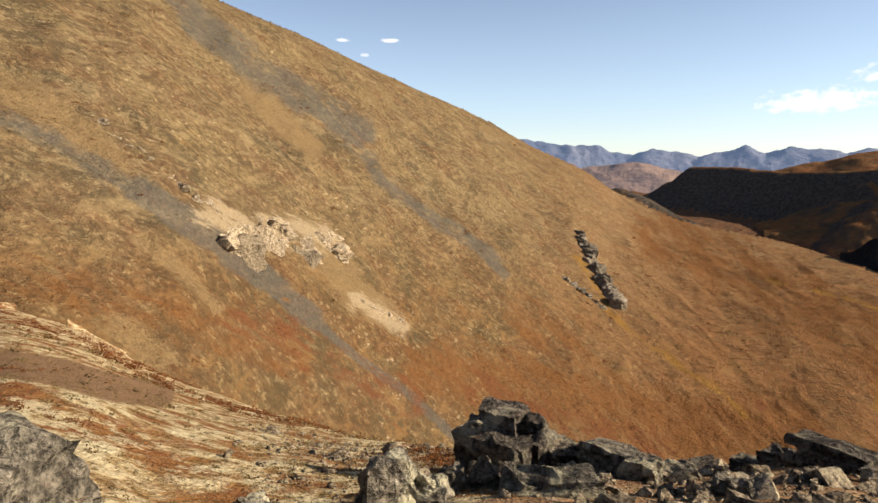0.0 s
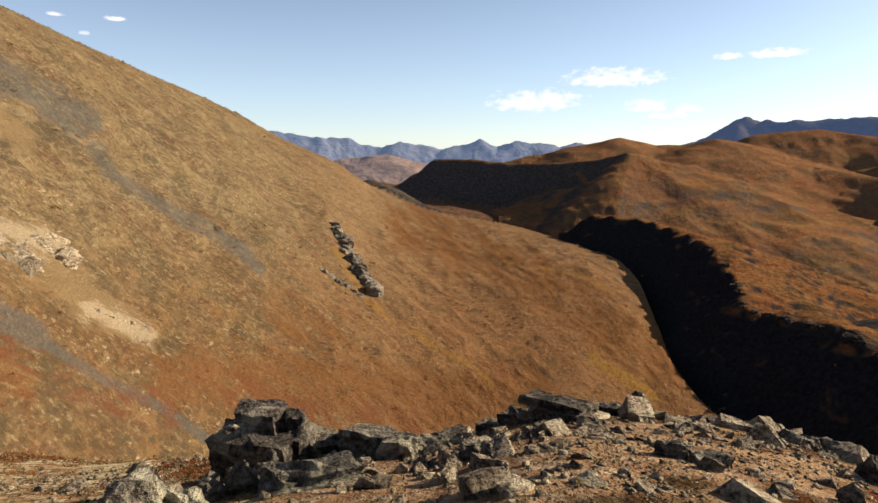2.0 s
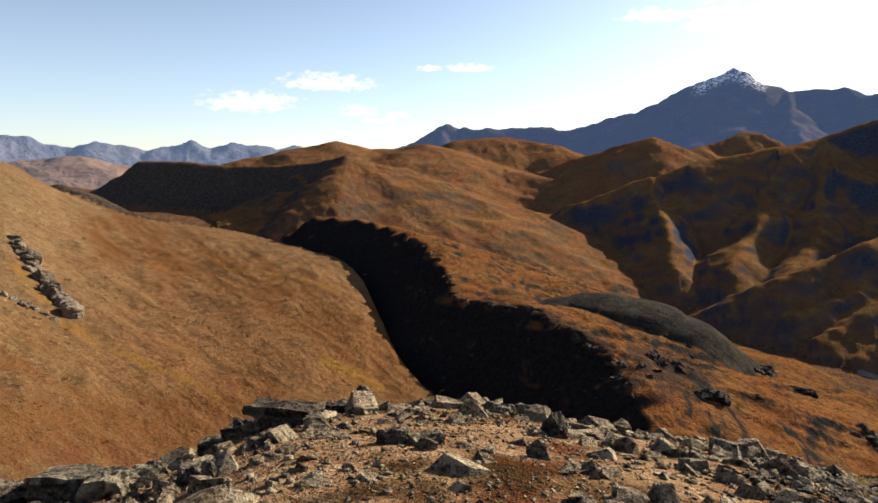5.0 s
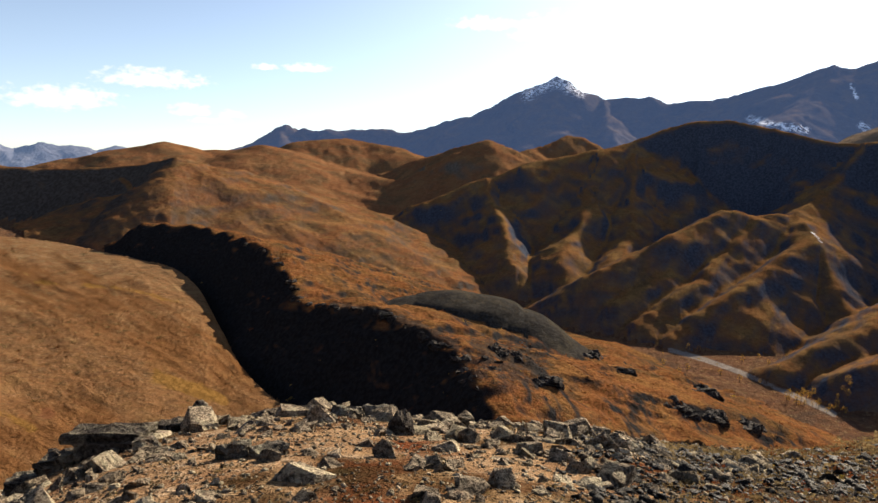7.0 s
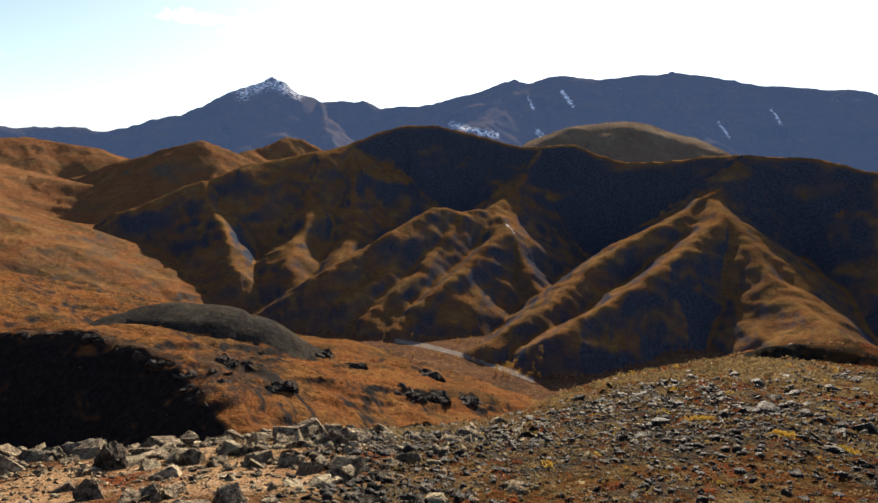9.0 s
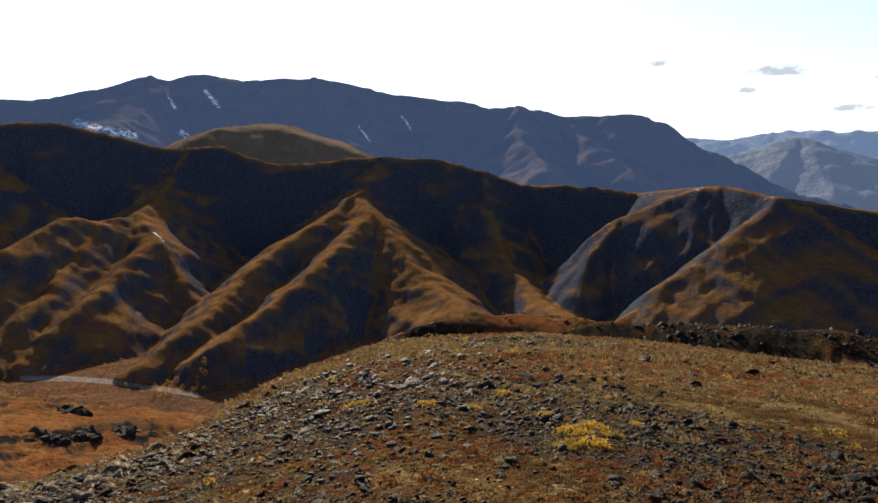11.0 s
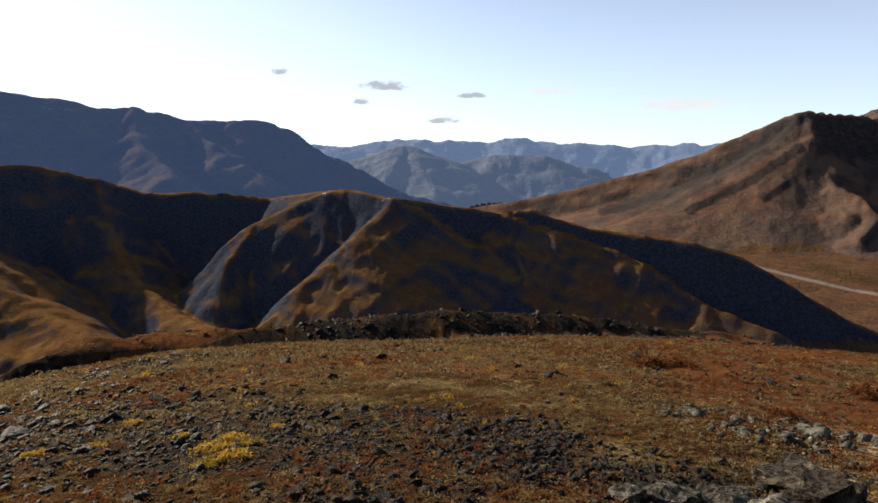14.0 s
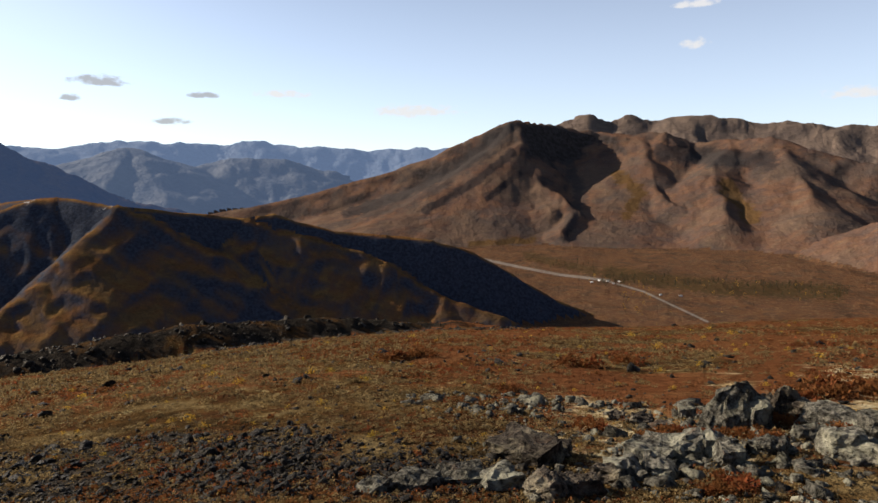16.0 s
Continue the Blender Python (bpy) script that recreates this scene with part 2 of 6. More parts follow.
def leafy(name, colours, size=0.6):
    n = Nodes(name, 0.8)
    col = n.ramp(n.noise(size, 3, 0.6), [(0.32, colours[0]), (0.5, colours[1]), (0.66, colours[2])])
    col = n.mix(0.6, col, n.ramp(n.island(), [(0.0, 0.25), (1.0, 0.75)]), "OVERLAY")
    n.p.inputs["Subsurface Weight"].default_value = 0.0
    n.finish(col)
    tr = n.t.nodes.new("ShaderNodeBsdfTranslucent")
    n.put(col, tr.inputs["Color"])
    mx = n.t.nodes.new("ShaderNodeMixShader")
    mx.inputs[0].default_value = 0.4
    n.t.links.new(n.p.outputs[0], mx.inputs[1])
    n.t.links.new(tr.outputs[0], mx.inputs[2])
    n.t.links.new(mx.outputs[0], n.t.nodes["Material Output"].inputs[0])
    return n.mat


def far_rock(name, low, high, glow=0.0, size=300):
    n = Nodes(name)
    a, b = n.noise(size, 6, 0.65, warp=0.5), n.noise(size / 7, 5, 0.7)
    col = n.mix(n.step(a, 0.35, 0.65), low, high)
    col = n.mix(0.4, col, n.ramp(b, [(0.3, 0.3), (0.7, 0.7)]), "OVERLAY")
    if glow:      # emission stands in for the haze before mountains this far off
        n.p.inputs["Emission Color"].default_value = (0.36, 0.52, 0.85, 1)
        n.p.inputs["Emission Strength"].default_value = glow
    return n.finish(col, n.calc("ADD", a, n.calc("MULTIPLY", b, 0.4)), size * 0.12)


def near_ground(name="knoll_ground", k=1.0):
    n = Nodes(name, 1.0, 0.0)
    big, mid = n.noise(5.0 * k, 5, 0.62, warp=0.8), n.noise(1.1 * k, 4, 0.62, warp=0.3)
    fine, grain = n.noise(0.28 * k, 5, 0.7), n.noise(0.05 * k, 3, 0.7)
    heath = n.mix(n.step(n.noise(2.2, 4, 0.6), 0.42, 0.58), n.ramp(big, [(0.34, (0.115, 0.036, 0.015)), (0.45, (0.034, 0.023, 0.011)), (0.54, (0.085, 0.046, 0.017)), (0.66, (0.1, 0.033, 0.015))]),
                  n.ramp(mid, [(0.32, (0.03, 0.021, 0.011)), (0.44, (0.072, 0.03, 0.014)), (0.54, (0.09, 0.054, 0.021)), (0.66, (0.16, 0.115, 0.054))]))
    heath = n.mix(n.calc("MULTIPLY", n.step(fine, 0.47, 0.34), 0.8), heath, DARK)
    heath = n.mix(n.calc("MULTIPLY", n.step(n.noise(0.4, 4, 0.75), 0.57, 0.66), n.step(big, 0.42, 0.56)), heath, (0.27, 0.22, 0.11))
    soil = n.mix(n.step(mid, 0.35, 0.65), (0.17, 0.094, 0.05), (0.28, 0.175, 0.094))
    soil = n.mix(n.calc("MULTIPLY", n.step(fine, 0.5, 0.66), 0.6), soil, (0.36, 0.28, 0.19))
    grit = n.mix(n.step(fine, 0.35, 0.62), SHALE, (0.048, 0.041, 0.033))
    grit = n.mix(n.step(mid, 0.53, 0.66), grit, (0.08, 0.042, 0.018))
    if k > 1:      # coarse black shale; its black also paints the ridge's shaded hollow
        grit = n.mix(n.step(mid, 0.5, 0.66), n.mix(n.step(fine, 0.35, 0.62), (0.012, 0.011, 0.01), (0.028, 0.024, 0.02)), (0.06, 0.034, 0.016))
    straw = n.mix(n.step(mid, 0.42, 0.56), n.mix(n.step(fine, 0.4, 0.6), (0.21, 0.105, 0.04), (0.15, 0.06, 0.026)), n.mix(n.step(fine, 0.36, 0.62), OCHRE, STRAW))
    lichen = n.noise(0.8, 5, 0.72)
    straw = n.mix(n.calc("MULTIPLY", n.step(lichen, 0.52, 0.6), 0.75), straw, (0.42, 0.36, 0.225))
    straw = n.mix(n.calc("MULTIPLY", n.step(lichen, 0.45, 0.37), 0.7), straw, (0.15, 0.088, 0.045))
    straw = n.mix(n.calc("MULTIPLY", n.step(fine, 0.42, 0.30), 0.6), straw, DARK)

    def mask(key, ragged=0.9):
        return n.step(n.calc("ADD", n.attr(key), n.calc("MULTIPLY", n.calc("SUBTRACT", mid, 0.5), ragged)), 0.38, 0.62)
    heath = n.mix(n.calc("MULTIPLY", mask("rusty", 0.7), 0.8), heath, n.mix(n.step(fine, 0.3, 0.7), (0.085, 0.032, 0.014), (0.165, 0.066, 0.028)))
    col = n.mix(mask("soil"), heath, soil)
    col = n.mix(mask("grit"), col, grit)
    col = n.mix(mask("straw"), col, straw)
    col = n.mix(mask("track", 0.3), col, (0.17, 0.105, 0.06))
    col = n.mix(0.5, col, n.ramp(grain, [(0.25, 0.2), (0.75, 0.8)]), "OVERLAY")
    h = n.calc("ADD", n.calc("MULTIPLY", mid, 1.0), n.calc("ADD", fine, n.calc("MULTIPLY", grain, 0.4)))
    return n.finish(col, h, 0.17 * k)


WARM = ((0.092, 0.043, 0.016), (0.112, 0.07, 0.029), (0.06, 0.045, 0.021), (0.114, 0.072, 0.033))
BROWN = ((0.15, 0.069, 0.033), (0.18, 0.092, 0.041), (0.11, 0.065, 0.034), (0.165, 0.073, 0.033))
MATS = {
    "tundra": tundra("tundra_hill", 200, BROWN, 0.2, SCREE, depth=0.25, grit=0.3),
    "valley": tundra("valley_heath", 90, ((0.088, 0.046, 0.03), (0.105, 0.058, 0.034), (0.066, 0.042, 0.03), (0.12, 0.061, 0.032)), 0.3, depth=0.4, grit=0.3, masks=(("stream", (0.27, 0.245, 0.22), 1.0), ("copse", (0.06, 0.045, 0.02), 3.0))),
    "great_slope": tundra("tundra_slope", 60, WARM, 0.6, None, masks=(("rusty", (0.138, 0.062, 0.023), 1.4), ("earth", (0.185, 0.125, 0.062), 2.2), ("scree", (0.085, 0.081, 0.07), 1.9), ("crag", (0.31, 0.24, 0.15), 2.6), ("gold", (0.21, 0.115, 0.03), 3.2), ("wine", (0.125, 0.052, 0.025), 2.6)), depth=0.55, streaked=True, grit=0.22),
    # near-black on the steep face paints in the depth of its shade
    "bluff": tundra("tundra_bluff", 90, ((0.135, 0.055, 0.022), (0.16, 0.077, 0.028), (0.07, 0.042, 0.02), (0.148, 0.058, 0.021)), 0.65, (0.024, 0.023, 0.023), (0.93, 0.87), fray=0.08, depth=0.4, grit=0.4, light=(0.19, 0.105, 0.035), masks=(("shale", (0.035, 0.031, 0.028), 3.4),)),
    "talus_mound": tundra("dark_talus", 40, (SHALE, (0.04, 0.037, 0.033), (0.05, 0.043, 0.032), (0.032, 0.031, 0.03)), 0.3, light=(0.1, 0.09, 0.07), depth=0.4, grit=0.3),
    "shadowed_hill": tundra("shaded_heath", 170, ((0.14, 0.065, 0.029), (0.175, 0.089, 0.036), (0.095, 0.058, 0.028), (0.165, 0.069, 0.029)), 0.4, (0.07, 0.057, 0.048), (0.93, 0.85), fray=0.16, depth=0.2, grit=0.3, light=(0.2, 0.13, 0.05)),
    "dark_knob": tundra("dark_knob_stone", 60, (SHALE, (0.06, 0.05, 0.045), (0.08, 0.05, 0.03), (0.05, 0.05, 0.05)), 0.4),
    # steep faces get the navy of hazy shade in their stone colour
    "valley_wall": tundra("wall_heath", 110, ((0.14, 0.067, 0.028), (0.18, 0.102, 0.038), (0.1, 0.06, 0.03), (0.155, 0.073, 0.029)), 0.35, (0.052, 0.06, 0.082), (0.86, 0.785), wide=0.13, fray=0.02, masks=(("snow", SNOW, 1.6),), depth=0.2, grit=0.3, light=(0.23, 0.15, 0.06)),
    "high_range": tundra("hazy_range_stone", 420, ((0.055, 0.05, 0.05), (0.075, 0.06, 0.05), (0.06, 0.055, 0.055), (0.09, 0.065, 0.045)), 0.2, (0.055, 0.055, 0.06), depth=0.15, grit=0.25, masks=(("snow", SNOW, 2.2),), light=(0.16, 0.13, 0.1), glow=0.056, ragged=25),
    "rounded_dome": tundra("dome_heath", 150, ((0.19, 0.145, 0.105), (0.22, 0.17, 0.125), (0.16, 0.125, 0.095), (0.2, 0.145, 0.1)), 0.25),
    "brown_mountain": tundra("brown_heath", 420, ((0.1, 0.064, 0.052), (0.125, 0.083, 0.06), (0.078, 0.06, 0.053), (0.13, 0.072, 0.048)), 0.12, (0.055, 0.046, 0.044), (0.81, 0.75), depth=0.2, grit=0.25, masks=(("shale", (0.036, 0.032, 0.034), 1.6), ("scree", (0.06, 0.054, 0.053), 2.6), ("gold", (0.13, 0.075, 0.028), 2.6)), ragged=8),
    "jagged_range": far_rock("jagged_stone", (0.09, 0.07, 0.062), (0.14, 0.105, 0.085), 0.0, 220),
    # bluish base colours of the far ranges carry haze too
    "far_range_north": far_rock("blue_haze_stone", (0.055, 0.065, 0.095), (0.11, 0.11, 0.13), 0.1),
    "far_range_south": far_rock("pale_blue_haze_stone", (0.07, 0.09, 0.125), (0.1, 0.12, 0.155), 0.17),
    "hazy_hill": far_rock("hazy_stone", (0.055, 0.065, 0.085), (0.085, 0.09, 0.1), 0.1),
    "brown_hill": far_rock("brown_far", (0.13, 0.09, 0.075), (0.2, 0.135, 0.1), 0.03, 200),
    "knoll": near_ground(),
    "stony_ridge": None,
}
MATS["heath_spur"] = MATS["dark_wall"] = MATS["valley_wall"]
MATS["rear_range"] = MATS["brown_mountain"]
MATS["stony_ridge"] = near_ground("ridge_ground", 3.5)
ROCK = stone("lichen_stone", (0.04, 0.035, 0.027), (0.22, 0.19, 0.145), (0.44, 0.40, 0.27), 0.6, 0.5)
RUBBLE = stone("broken_shale", (0.042, 0.034, 0.025), (0.34, 0.265, 0.18), (0.5, 0.43, 0.28), 0.5, 0.3)
RUBBLE_ONE = stone("broken_shale_piece", (0.042, 0.034, 0.025), (0.34, 0.265, 0.18), (0.5, 0.43, 0.28), 0.5, 0.3, True)
BLACK_CHIPS = stone("black_shale", (0.009, 0.008, 0.008), (0.036, 0.032, 0.028), (0.12, 0.105, 0.075), 0.3, 0.2, gloss=0.31, rough=0.62)
RIDGE_BLOCK = stone("ridge_shale", (0.011, 0.01, 0.009), (0.042, 0.036, 0.03), (0.13, 0.11, 0.08), 0.25, 0.8, gloss=0.31, rough=0.65)
GREEN_ROCK = stone("grey_green_lichen_stone", (0.026, 0.024, 0.02), (0.19, 0.18, 0.15), (0.38, 0.37, 0.28), 0.5, 0.35)
# darker lichen stone: the shade of the unlit sides is put into its colour
SHADED_ROCK = stone("shaded_lichen_stone", (0.017, 0.014, 0.012), (0.115, 0.096, 0.076), (0.42, 0.37, 0.26), 0.38, 0.4)
CRAG = stone("crag_stone", (0.09, 0.075, 0.058), (0.24, 0.2, 0.15), (0.27, 0.23, 0.15), 0.4, 9.0)
DARK_CRAG = stone("dark_crag_stone", (0.022, 0.02, 0.02), (0.06, 0.053, 0.047), (0.1, 0.085, 0.06), 0.3, 8.0)
PALE_CRAG = stone("pale_crag_stone", (0.19, 0.145, 0.092), (0.42, 0.34, 0.235), (0.3, 0.24, 0.15), 0.4, 6.0)
TUFT = leafy("dry_tuft", ((0.108, 0.068, 0.03), (0.215, 0.155, 0.073), (0.074, 0.05, 0.024)))
RED_TUFT = leafy("rust_shrub", ((0.165, 0.057, 0.02), (0.13, 0.058, 0.021), (0.175, 0.047, 0.019)))
GOLD_TUFT = leafy("golden_shrub", ((0.32, 0.19, 0.03), (0.42, 0.27, 0.05), (0.24, 0.17, 0.03)))
CONIFER = leafy("conifer_green", ((0.02, 0.026, 0.012), (0.032, 0.036, 0.015), (0.045, 0.04, 0.016)), 3)
ASPEN = leafy("autumn_gold", ((0.34, 0.17, 0.02), (0.42, 0.24, 0.03), (0.26, 0.13, 0.02)), 3)
LAND_TEXT = {
    "bluff": "steep bluff, dark shaded face and rust heath top", "talus_mound": "low mound of dark grey talus",
    "shadowed_hill": "rounded brown hill with dark shaded face", "dark_knob": "small dark stony knob on the slope",
    "brown_hill": "distant smooth brown hill", "rounded_hill": "distant rounded brown hill", "spurred_hill": "brown hill with sharp spurs and shaded hollows",
    "high_range": "high dark mountain range with traces of snow", "rounded_dome": "smooth brown dome before the high range",
    "valley_wall": "dark mountain wall with lit spurs and shaded hollows", "heath_spur": "rust and ochre heath spurs under the dark wall", "dark_wall": "dark shale mountainside with sharp ridges and shaded faces", "brown_mountain": "broad brown mountain over the river camp",
    "jagged_range": "jagged brown peaks behind the mountain", "far_range_north": "faint blue mountain range far off", "far_range_south": "faint pale blue mountain range far off",
    "hazy_hill": "hazy blue hill at the valley's end", "rear_range": "brown mountain range closing the valley", "stony_ridge": "dark stony ridge crest beyond the knoll",
}
# ---- the land: crest lines as (bearing, height angle seen from the knoll, distance) ----
def xyz(b, el, d):
    b = radians(b)
    return d * math.sin(b), d * math.cos(b), EYE + d * math.tan(radians(el))


RIDGES = {}      # mountain -> list of (points, slope to the walker's left, slope to the right)


def ridge(owner, points, left, right=None, rough=0.6, end=0.0):
    RIDGES.setdefault(owner, []).append(([xyz(*p) for p in points], left, left if right is None else right, rough, end))


# the bluff beyond the gully
ridge("bluff", [(29.8, -6.8, 1180), (31.9, -5.6, 1150), (34.8, -5.7, 1100), (38.8, -6.7, 980), (41.5, -8.0, 850), (43.3, -10.2, 720), (43.8, -12.2, 640),
                (46.2, -13.0, 600), (48.4, -12.9, 570), (51.6, -13.4, 535), (54.9, -15.3, 480), (57.9, -16.6, 440), (60.3, -19.9, 380), (61.9, -22.5, 345)], 0.35, 0.95, 0.45)
ridge("bluff", [(50.5, -13.3, 545), (57, -14.7, 560), (62, -15.6, 580), (67.3, -16.5, 620), (72, -17.3, 650), (76.8, -18.3, 690), (82, -19.5, 720), (86, -20.5, 740)], 0.2, 1.0, 0.45)
ridge("talus_mound", [(55.2, -12.4, 640), (57.6, -11.9, 640), (60.0, -12.2, 640), (62.5, -13.2, 635)], 0.32)
# the hill behind it
ridge("shadowed_hill", [(14.6, -2.9, 1960), (16.2, -1.9, 1955), (18.2, -0.7, 1950), (21.0, -0.75, 1900), (23.5, -1.0, 1850), (29.1, -1.1, 1720), (31.8, -0.8, 1640), (34.2, -0.25, 1560)], 0.4, 0.95, 0.5)
ridge("shadowed_hill", [(34.2, -0.25, 1560), (37.0, -0.9, 1560), (40.8, -2.4, 1530), (46.6, -5.6, 1430), (51.3, -8.3, 1320), (57.8, -11.0, 1180)], 0.32, 0.36, 0.6, 1.3)
ridge("shadowed_hill", [(34.2, -0.25, 1560), (36.2, -2.2, 1480), (37.8, -4.2, 1390), (38.8, -5.8, 1310)], 0.3, 0.95, 0.5)
ridge("shadowed_hill", [(29.6, -1.9, 1640), (31.2, -3.4, 1520), (32.0, -4.8, 1430)], 0.4, 1.0, 0.5)
ridge("dark_knob", [(12.6, -2.4, 1500), (15.5, -4.2, 1420), (19, -5.6, 1340)], 0.5)
# hills further up the valley
ridge("brown_hill", [(8.0, -1.2, 3300), (10.4, -0.6, 3300), (13.3, -0.3, 3300), (15.8, -0.8, 3300), (18, -1.6, 3200)], 0.25)
ridge("rounded_hill", [(27, -0.3, 3100), (30.1, 0.3, 3100), (33.5, 1.0, 3100), (36.9, 0.4, 3100), (39, 0.4, 3050), (41.2, 0.8, 3000), (46, -0.6, 2900)], 0.3)
ridge("rounded_hill", [(42.0, 0.2, 3200), (44.5, 1.2, 3250), (48.3, 1.5, 3300), (52.2, 0.8, 3200), (55, -0.4, 3000)], 0.4)
ridge("spurred_hill", [(42, -1.5, 2900), (49.8, -1.6, 2700), (52.2, -2.1, 2600)], 0.35)
ridge("spurred_hill", [(49.5, -1.8, 2900), (52.2, -1.3, 2860), (56.6, 0.4, 2760), (60.5, 1.4, 2620), (63.4, 0.3, 2650), (68, 1.8, 2900)], 0.5, 0.6)
ridge("spurred_hill", [(60.5, 1.4, 2620), (59.3, -1.2, 2450), (57.5, -3.0, 2300), (55.5, -4.4, 2150)], 0.5, 0.9)
# the high range behind the river
HIGH = [(38.9, 0.5, 4300), (41.2, 1.0, 4500), (43.5, 2.7, 4600), (45.5, 2.1, 4550), (47.6, 2.3, 4500), (54.1, 2.1, 4400), (57.3, 3.1, 4300), (60.0, 3.5, 4150),
        (63.3, 5.4, 4050), (66.1, 6.6, 4000), (68.9, 5.3, 3950), (70.3, 4.9, 3900), (73.9, 4.9, 3900), (75.6, 4.4, 3850), (79.4, 4.7, 3800), (83.9, 5.8, 3700)]
ridge("high_range", HIGH, 0.6)
ridge("high_range", [(83.9, 5.8, 3700), (87.1, 6.8, 3600), (88.5, 6.6, 3600), (90.6, 7.0, 3600), (93.6, 6.6, 3600), (99.6, 7.1, 3600), (103.8, 6.4, 3600),
                     (108.1, 5.5, 3550), (112.0, 5.3, 3500), (114.4, 4.7, 3450), (116.9, 4.9, 3450), (121.1, 3.8, 3400), (126.9, 4.0, 3350),
                     (130.6, 1.9, 3250), (134.1, 0.1, 3150), (137.2, -1.9, 3050), (142, -3, 2950)], 0.6)
for top, mid, toe in (((66.1, 6.6, 4000), (64.5, 2.4, 3500), (63, 0.0, 3100)),
                      ((70.3, 4.9, 3900), (70.8, 2.6, 3400), (71.5, 0.5, 2900)), 
                      ((87.1, 6.8, 3600), (85.5, 4.4, 3150), (83.5, 2.6, 2700)), 
                      ((99.6, 7.1, 3600), (100.5, 4.0, 3150), (103, 1.5, 2750)), 
                      ((116.9, 4.9, 3450), (117.5, 2.0, 2950), (119.5, -0.6, 2500)), ((121.1, 3.8, 3400), (124, 1.2, 2900), (128, -1.4, 2600))):
    ridge("high_range", [top, mid, toe], 0.6)
ridge("rounded_dome", [(91.7, 1.5, 2500), (93.5, 3.0, 2500), (95.8, 3.2, 2520), (98.5, 2.4, 2500), (102.3, 0.3, 2450)], 0.16)
# the dark wall over the river, with its spurs
ridge("valley_wall", [(50.7, -6.2, 1640), (55.1, -4.0, 1690), (60.5, -1.9, 1740), (64.4, -0.5, 1790), (69.6, 0.5, 1850), (72.3, 1.2, 1900)], 0.6, 0.62, 0.6)
ridge("valley_wall", [(72.3, 1.2, 1900), (75.7, 2.5, 2000), (79.9, 3.0, 2000), (83.9, 2.0, 1950), (87.0, 1.1, 1850), (89.1, 1.1, 1850), (92.1, 1.3, 1800), (95.7, 0.0, 1750), (99.4, -0.1, 1720),
                      (102.3, 0.3, 1700), (105.7, 0.5, 1650), (110.0, 0.3, 1650), (114.0, -0.7, 1600), (117.4, -1.9, 1600), (123.1, -2.0, 1550)], 0.7, 1.05, 0.5)
ridge("dark_wall", [(123.1, -2.0, 1550), (127.7, -2.5, 1500), (131.2, -2.0, 1330), (133.8, -1.8, 1240), (137.4, -2.6, 1150), (142.7, -3.3, 1150), (147.6, -3.9, 1165),
                    (150.3, -3.5, 1170), (152.1, -4.3, 1160), (155.0, -5.1, 1150), (160.3, -5.7, 1140), (163.5, -6.1, 1135), (166.7, -7.2, 1140),
                    (170.7, -9.1, 1150), (174.5, -11.4, 1160), (177.3, -12.4, 1170)], 0.8, 1.3, 0.4)
for pts in ([(60.5, -1.9, 1740), (61.2, -4.5, 1560), (62.0, -6.5, 1420), (63.0, -9.5, 1250)], [(69.6, 0.5, 1850), (69.2, -3.2, 1640), (68.3, -6.2, 1450), (67.0, -9.0, 1250)],
            [(72.3, 1.2, 1900), (73.2, -3.2, 1640), (72.6, -6.4, 1440), (71.5, -9.0, 1250)],
            [(89.1, 1.1, 1850), (87.2, -2.7, 1650), (85.0, -4.4, 1440), (82.6, -4.5, 1390), (80.0, -4.3, 1350), (75.9, -6.5, 1210), (70.5, -9.6, 1100)],
            [(85.0, -4.4, 1440), (86.6, -5.9, 1300), (88.5, -9.5, 1170), (91.1, -12.8, 1070)], [(86.6, -5.9, 1300), (84.2, -8.2, 1170), (81.1, -10.8, 1050), (76.7, -14.5, 950)],
            [(80.0, -4.3, 1350), (77.8, -7.2, 1230), (75.6, -9.8, 1110), (72.0, -12.5, 1020)], [(82.6, -4.8, 1360), (80.6, -7.6, 1220), (78.0, -10.4, 1080), (74.5, -13.5, 980)]):
    ridge("heath_spur", pts, 0.72, 0.68, 0.6)
